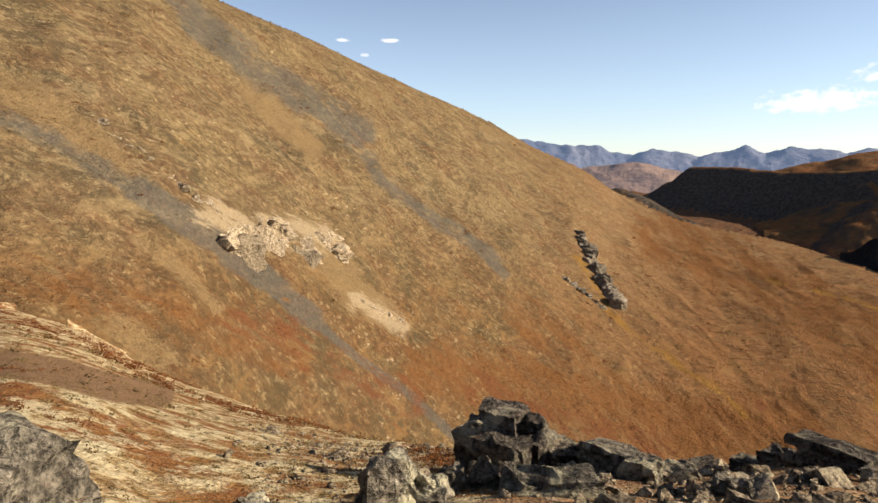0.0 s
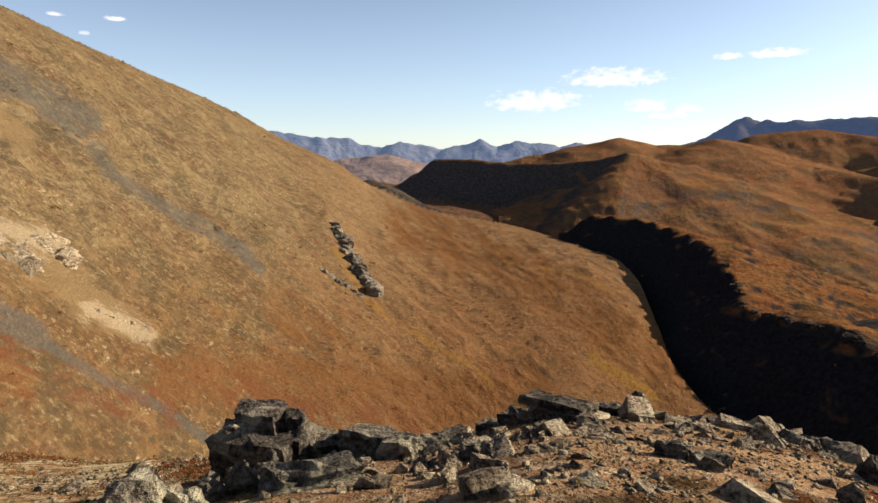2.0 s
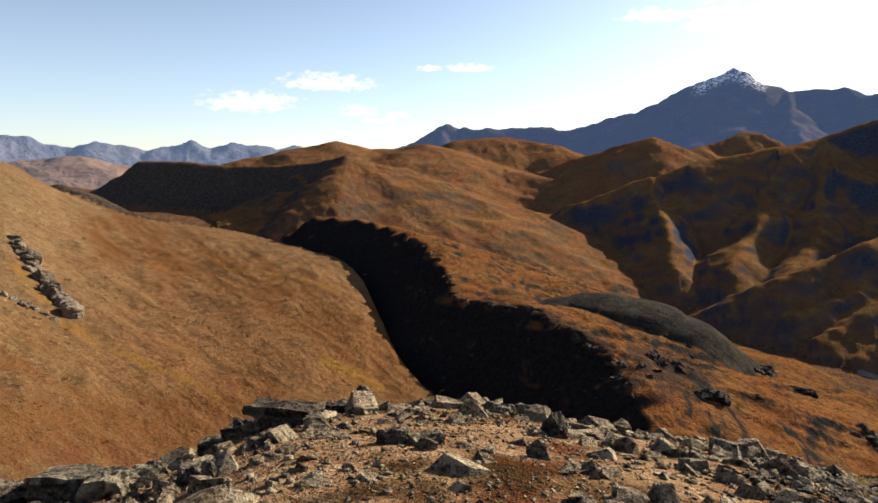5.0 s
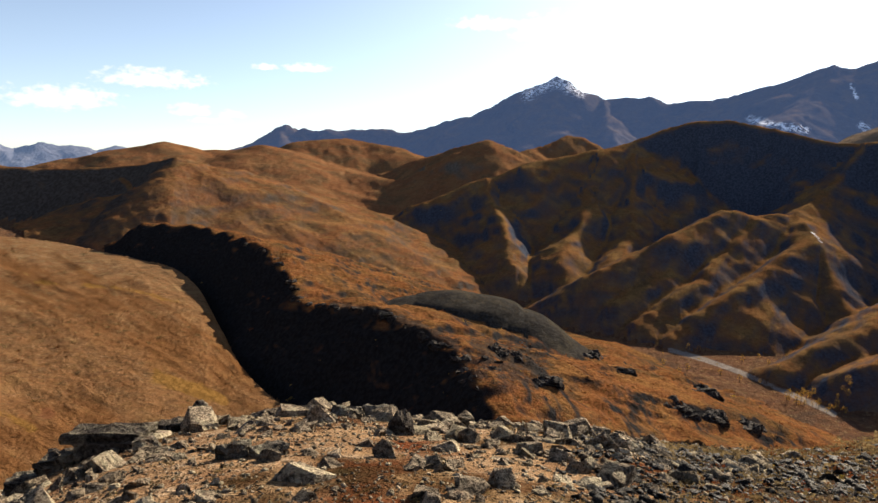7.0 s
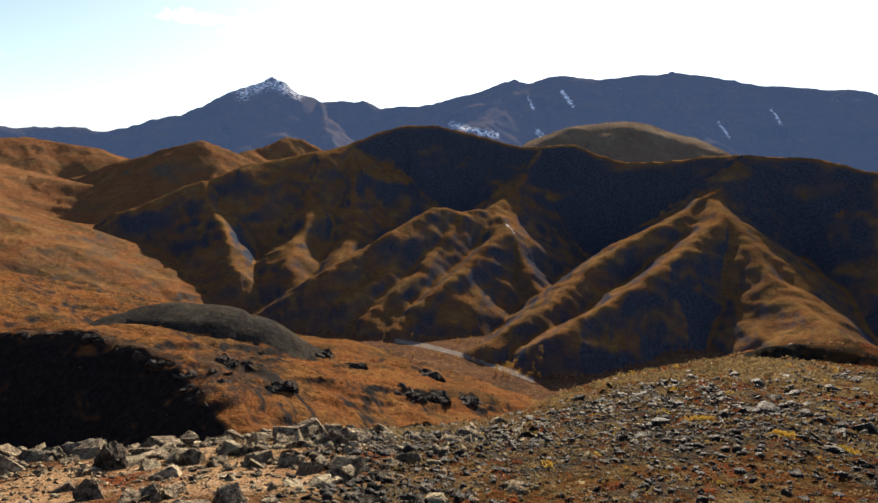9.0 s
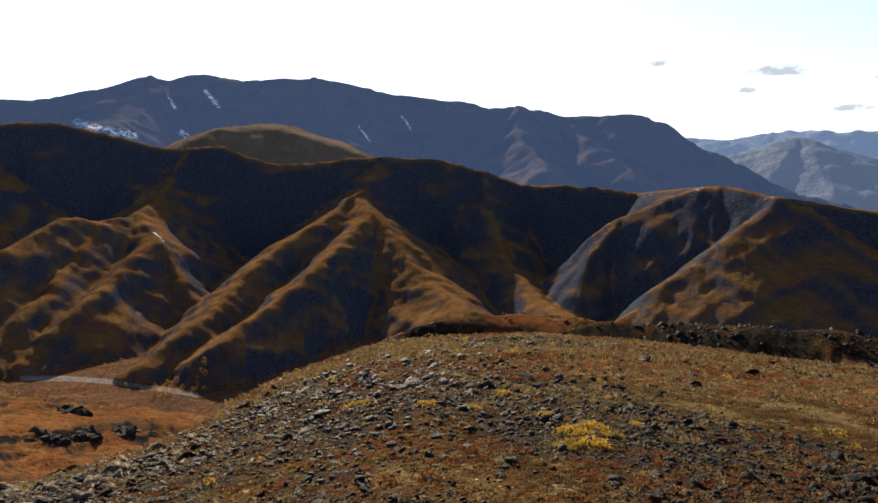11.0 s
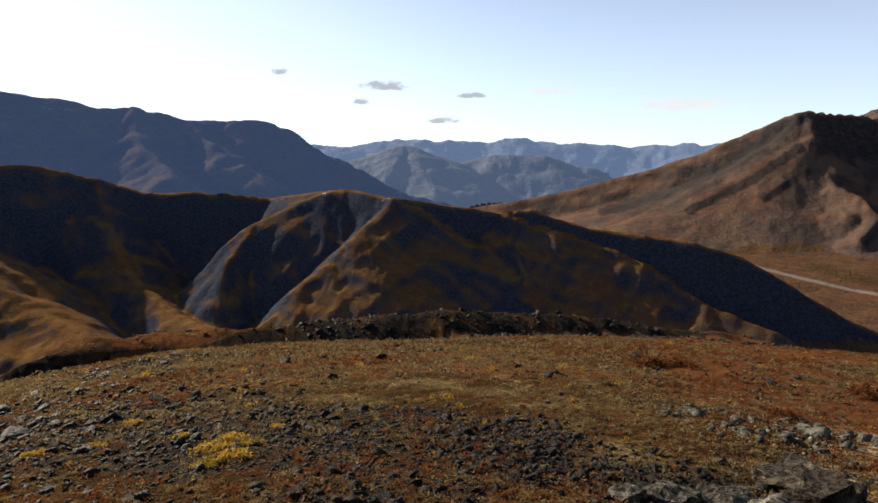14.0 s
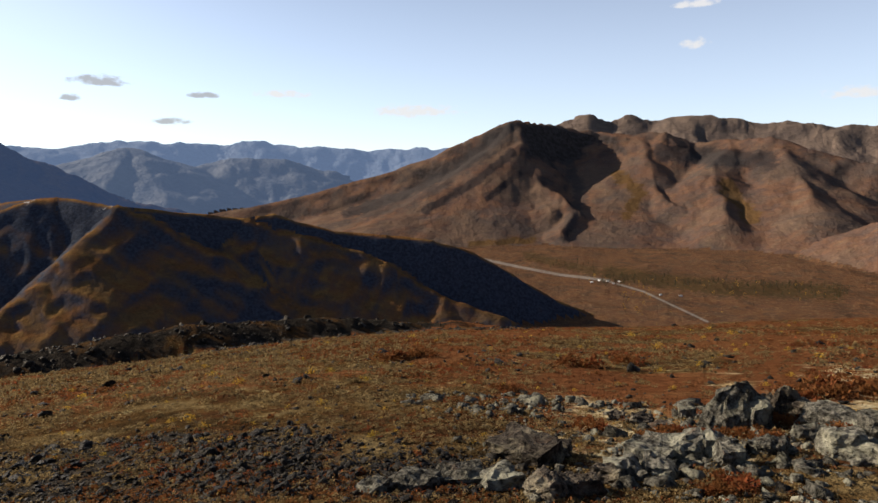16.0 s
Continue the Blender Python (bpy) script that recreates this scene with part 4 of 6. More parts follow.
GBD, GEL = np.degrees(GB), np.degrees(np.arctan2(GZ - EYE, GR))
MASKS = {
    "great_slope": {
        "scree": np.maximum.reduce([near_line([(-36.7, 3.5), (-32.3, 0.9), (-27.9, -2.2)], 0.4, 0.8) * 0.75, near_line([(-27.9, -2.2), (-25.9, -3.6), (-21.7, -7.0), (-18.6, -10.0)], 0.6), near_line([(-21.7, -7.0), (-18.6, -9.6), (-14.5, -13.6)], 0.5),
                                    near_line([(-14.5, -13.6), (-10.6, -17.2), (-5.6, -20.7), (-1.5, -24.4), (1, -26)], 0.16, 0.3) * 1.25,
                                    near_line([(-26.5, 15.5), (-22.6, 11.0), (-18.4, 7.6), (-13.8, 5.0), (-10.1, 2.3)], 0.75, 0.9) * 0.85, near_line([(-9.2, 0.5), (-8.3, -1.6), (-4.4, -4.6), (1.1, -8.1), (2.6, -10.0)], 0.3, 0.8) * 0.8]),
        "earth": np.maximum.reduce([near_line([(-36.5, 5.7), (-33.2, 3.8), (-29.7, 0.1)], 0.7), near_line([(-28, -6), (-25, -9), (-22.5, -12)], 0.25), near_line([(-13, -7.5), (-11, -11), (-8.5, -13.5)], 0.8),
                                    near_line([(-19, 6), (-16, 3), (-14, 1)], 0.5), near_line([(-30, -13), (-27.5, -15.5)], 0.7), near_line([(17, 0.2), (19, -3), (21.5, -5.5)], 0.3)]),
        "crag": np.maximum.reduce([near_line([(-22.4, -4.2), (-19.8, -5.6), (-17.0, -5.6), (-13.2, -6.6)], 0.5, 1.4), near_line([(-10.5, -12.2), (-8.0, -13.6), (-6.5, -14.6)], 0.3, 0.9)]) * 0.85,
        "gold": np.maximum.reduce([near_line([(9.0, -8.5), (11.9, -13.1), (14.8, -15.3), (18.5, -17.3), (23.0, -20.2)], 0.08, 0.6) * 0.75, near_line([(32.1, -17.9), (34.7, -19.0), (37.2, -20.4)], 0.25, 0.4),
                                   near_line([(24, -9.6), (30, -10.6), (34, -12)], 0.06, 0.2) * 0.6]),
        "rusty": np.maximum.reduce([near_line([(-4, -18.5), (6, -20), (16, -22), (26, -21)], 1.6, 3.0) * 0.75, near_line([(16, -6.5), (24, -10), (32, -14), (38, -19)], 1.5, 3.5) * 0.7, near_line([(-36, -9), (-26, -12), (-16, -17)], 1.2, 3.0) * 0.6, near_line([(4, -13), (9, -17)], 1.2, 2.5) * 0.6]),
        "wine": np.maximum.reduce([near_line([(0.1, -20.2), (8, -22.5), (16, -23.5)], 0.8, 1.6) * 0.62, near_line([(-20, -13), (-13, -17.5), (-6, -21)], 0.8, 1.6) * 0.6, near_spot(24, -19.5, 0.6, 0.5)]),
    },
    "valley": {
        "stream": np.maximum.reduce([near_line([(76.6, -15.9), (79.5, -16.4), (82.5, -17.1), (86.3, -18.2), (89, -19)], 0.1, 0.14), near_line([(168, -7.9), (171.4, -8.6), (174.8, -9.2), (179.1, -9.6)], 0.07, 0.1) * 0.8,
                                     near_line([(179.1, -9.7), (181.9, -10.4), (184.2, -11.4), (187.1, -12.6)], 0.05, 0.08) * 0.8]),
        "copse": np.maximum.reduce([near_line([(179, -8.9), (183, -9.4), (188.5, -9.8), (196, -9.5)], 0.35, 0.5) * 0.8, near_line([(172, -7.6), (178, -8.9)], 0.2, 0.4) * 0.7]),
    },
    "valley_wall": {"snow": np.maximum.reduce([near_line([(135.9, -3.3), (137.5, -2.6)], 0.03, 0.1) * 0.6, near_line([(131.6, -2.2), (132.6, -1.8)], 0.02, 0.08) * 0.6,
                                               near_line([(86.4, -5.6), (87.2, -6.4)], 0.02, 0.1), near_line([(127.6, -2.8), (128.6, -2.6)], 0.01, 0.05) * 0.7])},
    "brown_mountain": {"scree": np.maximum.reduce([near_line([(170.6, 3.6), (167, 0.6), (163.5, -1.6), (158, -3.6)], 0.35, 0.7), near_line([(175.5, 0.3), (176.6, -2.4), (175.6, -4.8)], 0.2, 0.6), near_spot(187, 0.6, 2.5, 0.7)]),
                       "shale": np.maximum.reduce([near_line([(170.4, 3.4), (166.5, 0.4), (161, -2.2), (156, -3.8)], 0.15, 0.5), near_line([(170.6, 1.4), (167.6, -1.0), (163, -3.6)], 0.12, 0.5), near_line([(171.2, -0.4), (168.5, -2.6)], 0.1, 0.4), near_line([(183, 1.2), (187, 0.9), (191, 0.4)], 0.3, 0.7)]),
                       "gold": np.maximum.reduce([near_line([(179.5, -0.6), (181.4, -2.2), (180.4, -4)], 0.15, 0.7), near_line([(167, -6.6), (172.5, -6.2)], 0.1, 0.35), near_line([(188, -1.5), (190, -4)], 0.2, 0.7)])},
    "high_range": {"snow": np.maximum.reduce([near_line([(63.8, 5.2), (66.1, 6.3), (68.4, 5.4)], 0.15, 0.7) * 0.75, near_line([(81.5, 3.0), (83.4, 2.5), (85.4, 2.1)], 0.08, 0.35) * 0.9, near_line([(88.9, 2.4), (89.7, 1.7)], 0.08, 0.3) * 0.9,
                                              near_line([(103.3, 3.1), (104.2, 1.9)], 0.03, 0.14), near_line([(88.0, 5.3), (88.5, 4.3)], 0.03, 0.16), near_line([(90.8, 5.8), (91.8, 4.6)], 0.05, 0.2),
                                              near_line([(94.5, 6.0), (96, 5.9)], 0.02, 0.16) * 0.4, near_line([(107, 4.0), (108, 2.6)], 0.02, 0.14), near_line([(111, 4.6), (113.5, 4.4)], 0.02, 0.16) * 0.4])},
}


def patches(size, seed, lo, hi):
    return np.clip((fbm(GX / size, GY / size, seed, 4) - lo) / (hi - lo), 0, 1)


saddle = np.clip((1 - GBD - 16 * fbm(GX / 2.2, GY / 2.2, 79, 4)) / 8, 0, 1) * np.clip((GR - 4) / 2, 0, 1) * (GBD > -101)
# ragged borders between the kinds of ground, and heath where the walker stands
GBW = GBD + 22 * fbm(GX / 2.2, GY / 2.2, 78, 4)
trod = np.clip((GR - 1.8) / 2.2, 0, 1)
crown = trod * np.clip((84 - GBW) / 14, 0, 1) * np.clip((GBW + 20) / 14, 0, 1) * np.clip((17 - GR) / 3, 0, 1)
KNOLL_MASKS = {
    "straw": np.maximum(saddle * 1.1, np.clip((GBD - 152) / 20, 0, 1) * np.clip((30 - GR) / 12, 0, 1) * patches(2.5, 75, -0.1, 0.5) * 0.62),
    "soil": crown * (0.45 + 0.5 * patches(3.0, 71, -0.2, 0.4)),
    "grit": np.maximum.reduce([trod * np.clip((GBW - 66) / 12, 0, 1) * np.clip((136 - GBW) / 30, 0, 1) * np.clip((19 - GR) / 8, 0, 1) * patches(3.0, 72, -0.6, 0.1),
                               np.clip((GBD - 100) / 20, 0, 1) * np.clip((154 - GBD) / 8, 0, 1) * patches(5.5, 73, 0.05, 0.4) * np.clip((45 - GR) / 20, 0, 1),
                               np.clip(1.4 - np.hypot((GBD - 149) / 6.5, (GEL + 23.7) / 2.4), 0, 1), np.clip(1.4 - np.hypot((GBD - 162) / 10, (GEL + 25.5) / 1.6), 0, 1),
                               # black for the ridge's stones, and painted shade in the hollow before it
                               (GOWN == NAMES.index("stony_ridge")) * np.clip((GBD - 103) / 4, 0, 1) * np.clip((172 - GBD) / 12, 0, 1) * patches(12, 74, -0.6, 0.0)]),
    "rusty": np.maximum(np.clip((GBD - 152) / 18, 0, 1) * np.clip((GR - 7.5) / 3, 0, 1) * patches(7.0, 76, -0.3, 0.15), 0.75 * np.clip((GBD - 92) / 12, 0, 1) * np.clip((GR - 9) / 6, 0, 1) * patches(6.0, 77, 0.0, 0.35)),
    "track": near_line([(-42, -13.2), (-38.2, -14.1), (-34.0, -15.6), (-30.1, -17.5), (-27, -18.4)], 0.45, 0.5) * (GBD < -20),
}
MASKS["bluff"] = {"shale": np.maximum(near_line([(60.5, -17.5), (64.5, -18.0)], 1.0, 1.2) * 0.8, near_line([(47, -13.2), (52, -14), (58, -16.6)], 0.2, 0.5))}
MASKS["dark_wall"] = MASKS["heath_spur"] = MASKS["valley_wall"]
MASKS["great_slope"]["olive"] = np.clip((GEL + 13 + 0.1 * GBD) / 8, 0, 1)
MASKS["great_slope"]["far_end"] = np.clip((GBD - 2) / 18, 0, 1)
MASKS["great_slope"]["across"], MASKS["great_slope"]["along"] = GEL + 0.72 * GBD, GBD - 0.72 * GEL
MASKS["knoll"] = MASKS["stony_ridge"] = KNOLL_MASKS


def sheet(name, mask, material, owner=""):
    """The quads of the land for which mask holds, as one mesh object."""
    nr, nb = GX.shape
    ii, jj = np.nonzero(mask)
    j2 = (jj + 1) % nb
    quads = np.stack([ii * nb + jj, ii * nb + j2, (ii + 1) * nb + j2, (ii + 1) * nb + jj], 1)[:, ::-1]
    used, flat = np.unique(quads, return_inverse=True)
    me = bpy.data.meshes.new(name)
    co = np.stack([GX.ravel()[used], GY.ravel()[used], GZ.ravel()[used]], 1).astype(np.float32)
    me.vertices.add(len(used))
    me.vertices.foreach_set("co", co.ravel())
    me.loops.add(flat.size)
    me.loops.foreach_set("vertex_index", flat.ravel().astype(np.int32))
    me.polygons.add(len(quads))
    me.polygons.foreach_set("loop_start", np.arange(0, flat.size, 4, dtype=np.int32))
    me.polygons.foreach_set("use_smooth", np.ones(len(quads), bool))
    me.update(calc_edges=True)
    me.materials.append(material)
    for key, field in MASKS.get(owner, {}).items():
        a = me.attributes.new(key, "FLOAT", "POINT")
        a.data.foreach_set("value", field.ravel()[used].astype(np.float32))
    return new(name, me)


LABELS = {
    "valley": ("broad valley floor of rust and ochre tundra", "ground", "tundra"),
    "knoll": ("stony knoll top with lichen and dwarf autumn shrubs", "ground", "near"),
    "great_slope": ("great rust and ochre tundra slope with grey scree", "mountain slope", "tundra"),
}
CELL = GOWN[:-1, :]
LAND = {}
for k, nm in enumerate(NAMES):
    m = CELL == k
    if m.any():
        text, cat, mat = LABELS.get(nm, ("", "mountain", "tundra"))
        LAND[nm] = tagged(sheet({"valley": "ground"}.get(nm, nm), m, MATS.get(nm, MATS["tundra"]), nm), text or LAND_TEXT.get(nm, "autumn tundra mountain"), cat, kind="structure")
# ---- stones, shrubs, trees ----
rng = np.random.default_rng(7)


def ground_at(x, y):
    z, _ = land(np.array([float(x)]), np.array([float(y)]))
    return float(z[0])


def mesh_from(name, bm, material, smooth=False):
    me = bpy.data.meshes.new(name)
    bm.to_mesh(me)
    bm.free()
    me.materials.append(material)
    if smooth:
        me.polygons.foreach_set("use_smooth", np.ones(len(me.polygons), bool))
    return me


def part(name, bm, material, parent, label=""):
    ob = new(name, mesh_from(name, bm, material))
    ob.parent = parent
    if label:
        tagged(ob, label)
    return ob


def hull(rnd, size, points=14, boxy=0.6):
    """An angular block: the hull of points between a box and a ball."""
    bm = bmesh.new()
    if boxy == 1.0:      # a squared block with straight joints
        for sx in (-1, 1):
            for sy in (-1, 1):
                for sz in (-1, 1):
                    bm.verts.new((sx * rnd.uniform(0.84, 1.0) * size[0] / 2, sy * rnd.uniform(0.8, 1.0) * size[1] / 2, (sz * rnd.uniform(0.86, 1.0) + 0.55) * size[2] / 2))
        points = 2
    elif boxy == 0.9:      # a leaning spire: a broad foot and a small head
        for k in range(9):
            a = 6.283 * (k + rnd.uniform(-0.3, 0.3)) / 9
            bm.verts.new((0.5 * size[0] * math.cos(a), 0.5 * size[1] * math.sin(a), rnd.uniform(-0.3, 0.25) * size[2]))
            if k % 2:
                bm.verts.new((0.38 * size[0] * math.cos(a), 0.38 * size[1] * math.sin(a), rnd.uniform(0.3, 0.55) * size[2]))
        for q in (-0.12, 0.06, 0.16):
            bm.verts.new((q * size[0], rnd.uniform(-0.12, 0.12) * size[1], rnd.uniform(0.68, 0.8) * size[2]))
        points = 0
    elif boxy > 0.7:      # a split block: the corners of a box, knocked about
        for sx in (-1, 1):
            for sy in (-1, 1):
                for sz in (-1, 1):
                    k = rnd.uniform(0.62, 1.0) if sz > 0 else 1.0
                    bm.verts.new((sx * k * rnd.uniform(0.6, 1.1) * size[0] / 2, sy * k * rnd.uniform(0.55, 1.1) * size[1] / 2, (sz * rnd.uniform(0.5, 1.1) + 0.55) * size[2] / 2))
        points = 6
    for _ in range(points):
        v = Vector((rnd.uniform(-1, 1), rnd.uniform(-1, 1), rnd.uniform(-1, 1)))
        v /= max(abs(c) for c in v) * boxy + v.length * (1 - boxy)
        v *= rnd.uniform(0.82, 1.0)
        bm.verts.new((v.x * size[0] / 2, v.y * size[1] / 2, (v.z + 0.55) * size[2] / 2))
    res = bmesh.ops.convex_hull(bm, input=bm.verts)
    loose = [v for v in bm.verts if not v.link_faces]
    bmesh.ops.delete(bm, geom=loose, context="VERTS")
    bmesh.ops.dissolve_limit(bm, angle_limit=radians(9), verts=bm.verts, edges=bm.edges)
    bmesh.ops.triangulate(bm, faces=bm.faces)
    return bm


def weather(bm, seed, amount, cuts=5):
    """Breaks the faces of a boulder into ledges and pits."""
    bmesh.ops.subdivide_edges(bm, edges=bm.edges, cuts=cuts, use_grid_fill=True)
    span = max(v.co.length for v in bm.verts)
    off = Vector((seed * 7.3, seed * 3.1, seed * 1.7))
    bm.normal_update()
    for v in bm.verts:
        p = v.co * (2.2 / span) + off
        n = noise.fractal(p, 1.0, 2.0, 4)
        ledge = noise.noise(Vector((p.x * 0.5, p.y * 0.5, p.z * 4.0)))
        v.co += v.normal * amount * (0.75 * n + 0.45 * ledge + 0.25 * noise.noise(p * 5))
    return bm


def boulder(label, spots, category="boulder", mat=ROCK):
    """spots: blocks as (bearing, distance, wide, deep, high, lift, turn, tip, seed); the first sets the place."""
    b, d = spots[0][:2]
    x, y = d * math.sin(radians(b)), d * math.cos(radians(b))
    root = tagged(new("boulder"), label, category)
    z = ground_at(x, y)
    root.location = (x, y, z)
    for k, (bb, dd, w, dp, h, lift, turn, tip, seed, *kind) in enumerate(spots):
        px, py = dd * math.sin(radians(bb)), dd * math.cos(radians(bb))
        rnd = random.Random(seed)
        form = kind[0] if kind else 0.8
        bm = weather(hull(rnd, (w, dp, h), 16, form), seed, (0.17 if form == 0.8 else 0.14) * (w * dp * h) ** (1 / 3))
        base = ground_at(px, py) - z + lift - 0.12 * h
        bmesh.ops.transform(bm, verts=bm.verts, matrix=pose(px - x, py - y, base, tip, 0, turn - bb))
        part("block" if k == 0 else "slab", bm, mat, root)
    return root


boulder("large dark broken boulder with ledges on the knoll's brow", [
    (2.6, 8.2, 1.15, 0.75, 0.78, 0.0, -34, 3, 3, 1.0), (0.3, 8.3, 0.42, 0.5, 0.34, 0.46, -20, -5, 5, 0.8), (2.4, 8.35, 0.6, 0.5, 0.26, 0.66, -28, 5, 6, 1.0), (4.9, 8.3, 0.5, 0.45, 0.24, 0.54, -16, 9, 7, 0.8), (7.4, 8.1, 0.55, 0.5, 0.58, 0.04, 22, 6, 11, 0.8),
    (5.9, 8.0, 0.3, 0.5, 0.66, 0.0, -40, 4, 12, 1.0)], mat=SHADED_ROCK)
boulder("lichen-crusted grey block beside the large boulder", [(-8.3, 5.9, 0.66, 0.55, 0.8, 0.05, 10, 0, 21)])
boulder("pale-topped small grey block in dry grass", [(-19.5, 5.6, 0.32, 0.3, 0.36, 0.0, 30, 0, 22), (-16.5, 5.5, 0.45, 0.35, 0.2, 0.0, -15, 0, 23)])
boulder("big rounded grey boulder in pale grass", [(-38.4, 5.2, 1.0, 0.9, 0.85, 0.0, 25, 0, 24)])
boulder("tilted grey slab leaning on a block", [(-4.0, 6.0, 0.5, 0.4, 0.42, 0.0, -25, 18, 25), (-2.0, 6.3, 0.3, 0.3, 0.34, 0.0, 40, -12, 26)])
boulder("flat slab crusted with pale green lichen", [(6.5, 6.0, 1.1, 0.7, 0.34, 0.0, 5, -4, 27), (0.6, 6.4, 0.34, 0.34, 0.62, 0.0, 15, 8, 28, 0.9), (3.4, 6.3, 0.24, 0.3, 0.7, 0.0, -20, 10, 29, 0.9)])
boulder("long dark slab on the knoll's edge", [(29.0, 9.0, 0.9, 0.5, 0.32, 0.0, -30, -5, 31, 1.0), (25.4, 9.4, 0.5, 0.5, 0.4, 0.0, -30, 0, 32), (28.8, 9.1, 1.05, 0.55, 0.14, 0.24, -26, -7, 33, 1.0), (23.2, 9.6, 0.5, 0.45, 0.24, 0.0, -20, 0, 37)], mat=SHADED_ROCK)
boulder("pinkish pale block under the slab", [(31.5, 8.2, 0.34, 0.26, 0.28, 0.0, 15, 0, 34)])
boulder("pale split block on brown soil", [(21.4, 6.4, 0.3, 0.26, 0.3, 0.0, -20, 0, 35), (23.2, 6.2, 0.26, 0.24, 0.24, 0.0, 35, 8, 36)])
boulder("pointed grey block on the crest", [(35.7, 10.5, 0.62, 0.6, 0.62, 0.0, 12, 0, 38, 0.9), (33.5, 10.6, 0.5, 0.5, 0.36, 0.0, -30, 0, 39)], mat=SHADED_ROCK)
boulder("dark upright block among rubble", [(53.0, 7.7, 0.42, 0.38, 0.46, 0.0, 10, -6, 41, 0.9)], mat=SHADED_ROCK)
boulder("squat dark block in rubble", [(38.4, 6.2, 0.32, 0.3, 0.24, 0.0, -12, 0, 42), (41.5, 6.1, 0.4, 0.3, 0.16, 0.0, 25, 0, 43)])
boulder("grey block on the rubble crest", [(51.3, 10.6, 0.6, 0.5, 0.36, 0.0, 22, 0, 44), (48, 10.8, 0.7, 0.4, 0.26, 0.0, -10, 5, 45)])
boulder("low lichen slab among shrubs", [(12.6, 7.8, 0.9, 0.6, 0.34, 0.12, -30, -14, 49, 1.0), (14.5, 7.4, 0.5, 0.5, 0.42, 0.0, -12, -8, 46), (17.5, 8.4, 0.6, 0.5, 0.22, 0.0, 14, 0, 47), (11.8, 8.4, 0.5, 0.5, 0.3, 0.0, 40, 0, 48)])
boulder("big pale lichen-crusted boulder in rust heath", [(189.2, 8.9, 0.92, 0.75, 1.0, 0.0, 18, 0, 51, 0.9), (187.2, 8.7, 0.42, 0.45, 0.5, 0.0, -14, 0, 52, 0.9), (190.6, 8.8, 0.4, 0.45, 0.55, 0.0, 24, 0, 68)], mat=GREEN_ROCK)
boulder("dark jagged boulder beside the pale one", [(192.6, 9.4, 0.6, 0.5, 0.72, 0.0, 30, 0, 53, 0.9), (194.2, 9.3, 0.4, 0.45, 0.4, 0.0, -18, 0, 54)], mat=SHADED_ROCK)
boulder("flat-topped slab with shaded hollow beneath", [(171.8, 6.5, 0.66, 0.5, 0.34, 0.0, -34, 6, 55, 1.0), (174.4, 6.7, 0.4, 0.4, 0.24, 0.0, 12, 0, 69)], mat=SHADED_ROCK)
boulder("small round grey stone in heath", [(185.4, 9.6, 0.28, 0.26, 0.26, 0.0, 0, 0, 56)], mat=GREEN_ROCK)
boulder("low dark stones in rust heath", [(181.6, 9.2, 0.34, 0.3, 0.2, 0.0, 10, 0, 71), (179.6, 9.3, 0.26, 0.3, 0.18, 0.0, -20, 0, 72), (183.2, 8.6, 0.3, 0.3, 0.2, 0.0, 30, 0, 73)], mat=SHADED_ROCK)
boulder("pointed grey stone in rust shrubs", [(196.4, 7.4, 0.4, 0.36, 0.4, 0.0, 20, 0, 57)], mat=GREEN_ROCK)
boulder("low outcrop of pale lichen stone", [(184.4, 7.0, 0.7, 0.5, 0.34, 0.0, 8, 0, 58), (182.0, 6.7, 0.5, 0.45, 0.3, 0.0, -22, 0, 59), (187.4, 7.2, 0.5, 0.4, 0.34, 0.0, 33, 0, 60), (183.0, 6.2, 0.4, 0.4, 0.24, 0.0, 0, 0, 61), (188.6, 6.8, 0.3, 0.34, 0.34, 0.0, 10, 6, 64), (180.2, 6.1, 0.4, 0.35, 0.22, 0.0, 15, 0, 74), (191.4, 7.3, 0.45, 0.4, 0.26, 0.0, -12, 0, 75)], mat=GREEN_ROCK)
boulder("long broken grey ledge in heath", [(196.4, 9.0, 0.9, 0.5, 0.34, 0.0, -12, 0, 62), (199.2, 8.6, 0.7, 0.5, 0.4, 0.0, 20, 0, 63), (198.0, 7.4, 0.7, 0.5, 0.34, 0.0, -20, 0, 76), (194.6, 8.2, 0.5, 0.4, 0.2, 0.0, 14, 0, 77)], mat=GREEN_ROCK)
boulder("low grey slab on the gravel's edge", [(166.0, 5.6, 0.5, 0.4, 0.16, 0.0, 12, 0, 65), (161.5, 5.4, 0.45, 0.4, 0.14, 0.0, -20, 0, 66), (169.6, 5.5, 0.45, 0.4, 0.2, 0.0, 25, 0, 67), (158.0, 5.3, 0.3, 0.3, 0.12, 0.0, 40, 0, 78)], mat=GREEN_ROCK)
boulder("dark broken stones at the gravel's edge", [(173.4, 5.3, 0.4, 0.36, 0.3, 0.0, -25, 0, 79), (176.4, 5.5, 0.36, 0.36, 0.28, 0.0, 20, 0, 80), (178.6, 5.9, 0.3, 0.3, 0.24, 0.0, -10, 0, 81)], mat=SHADED_ROCK)

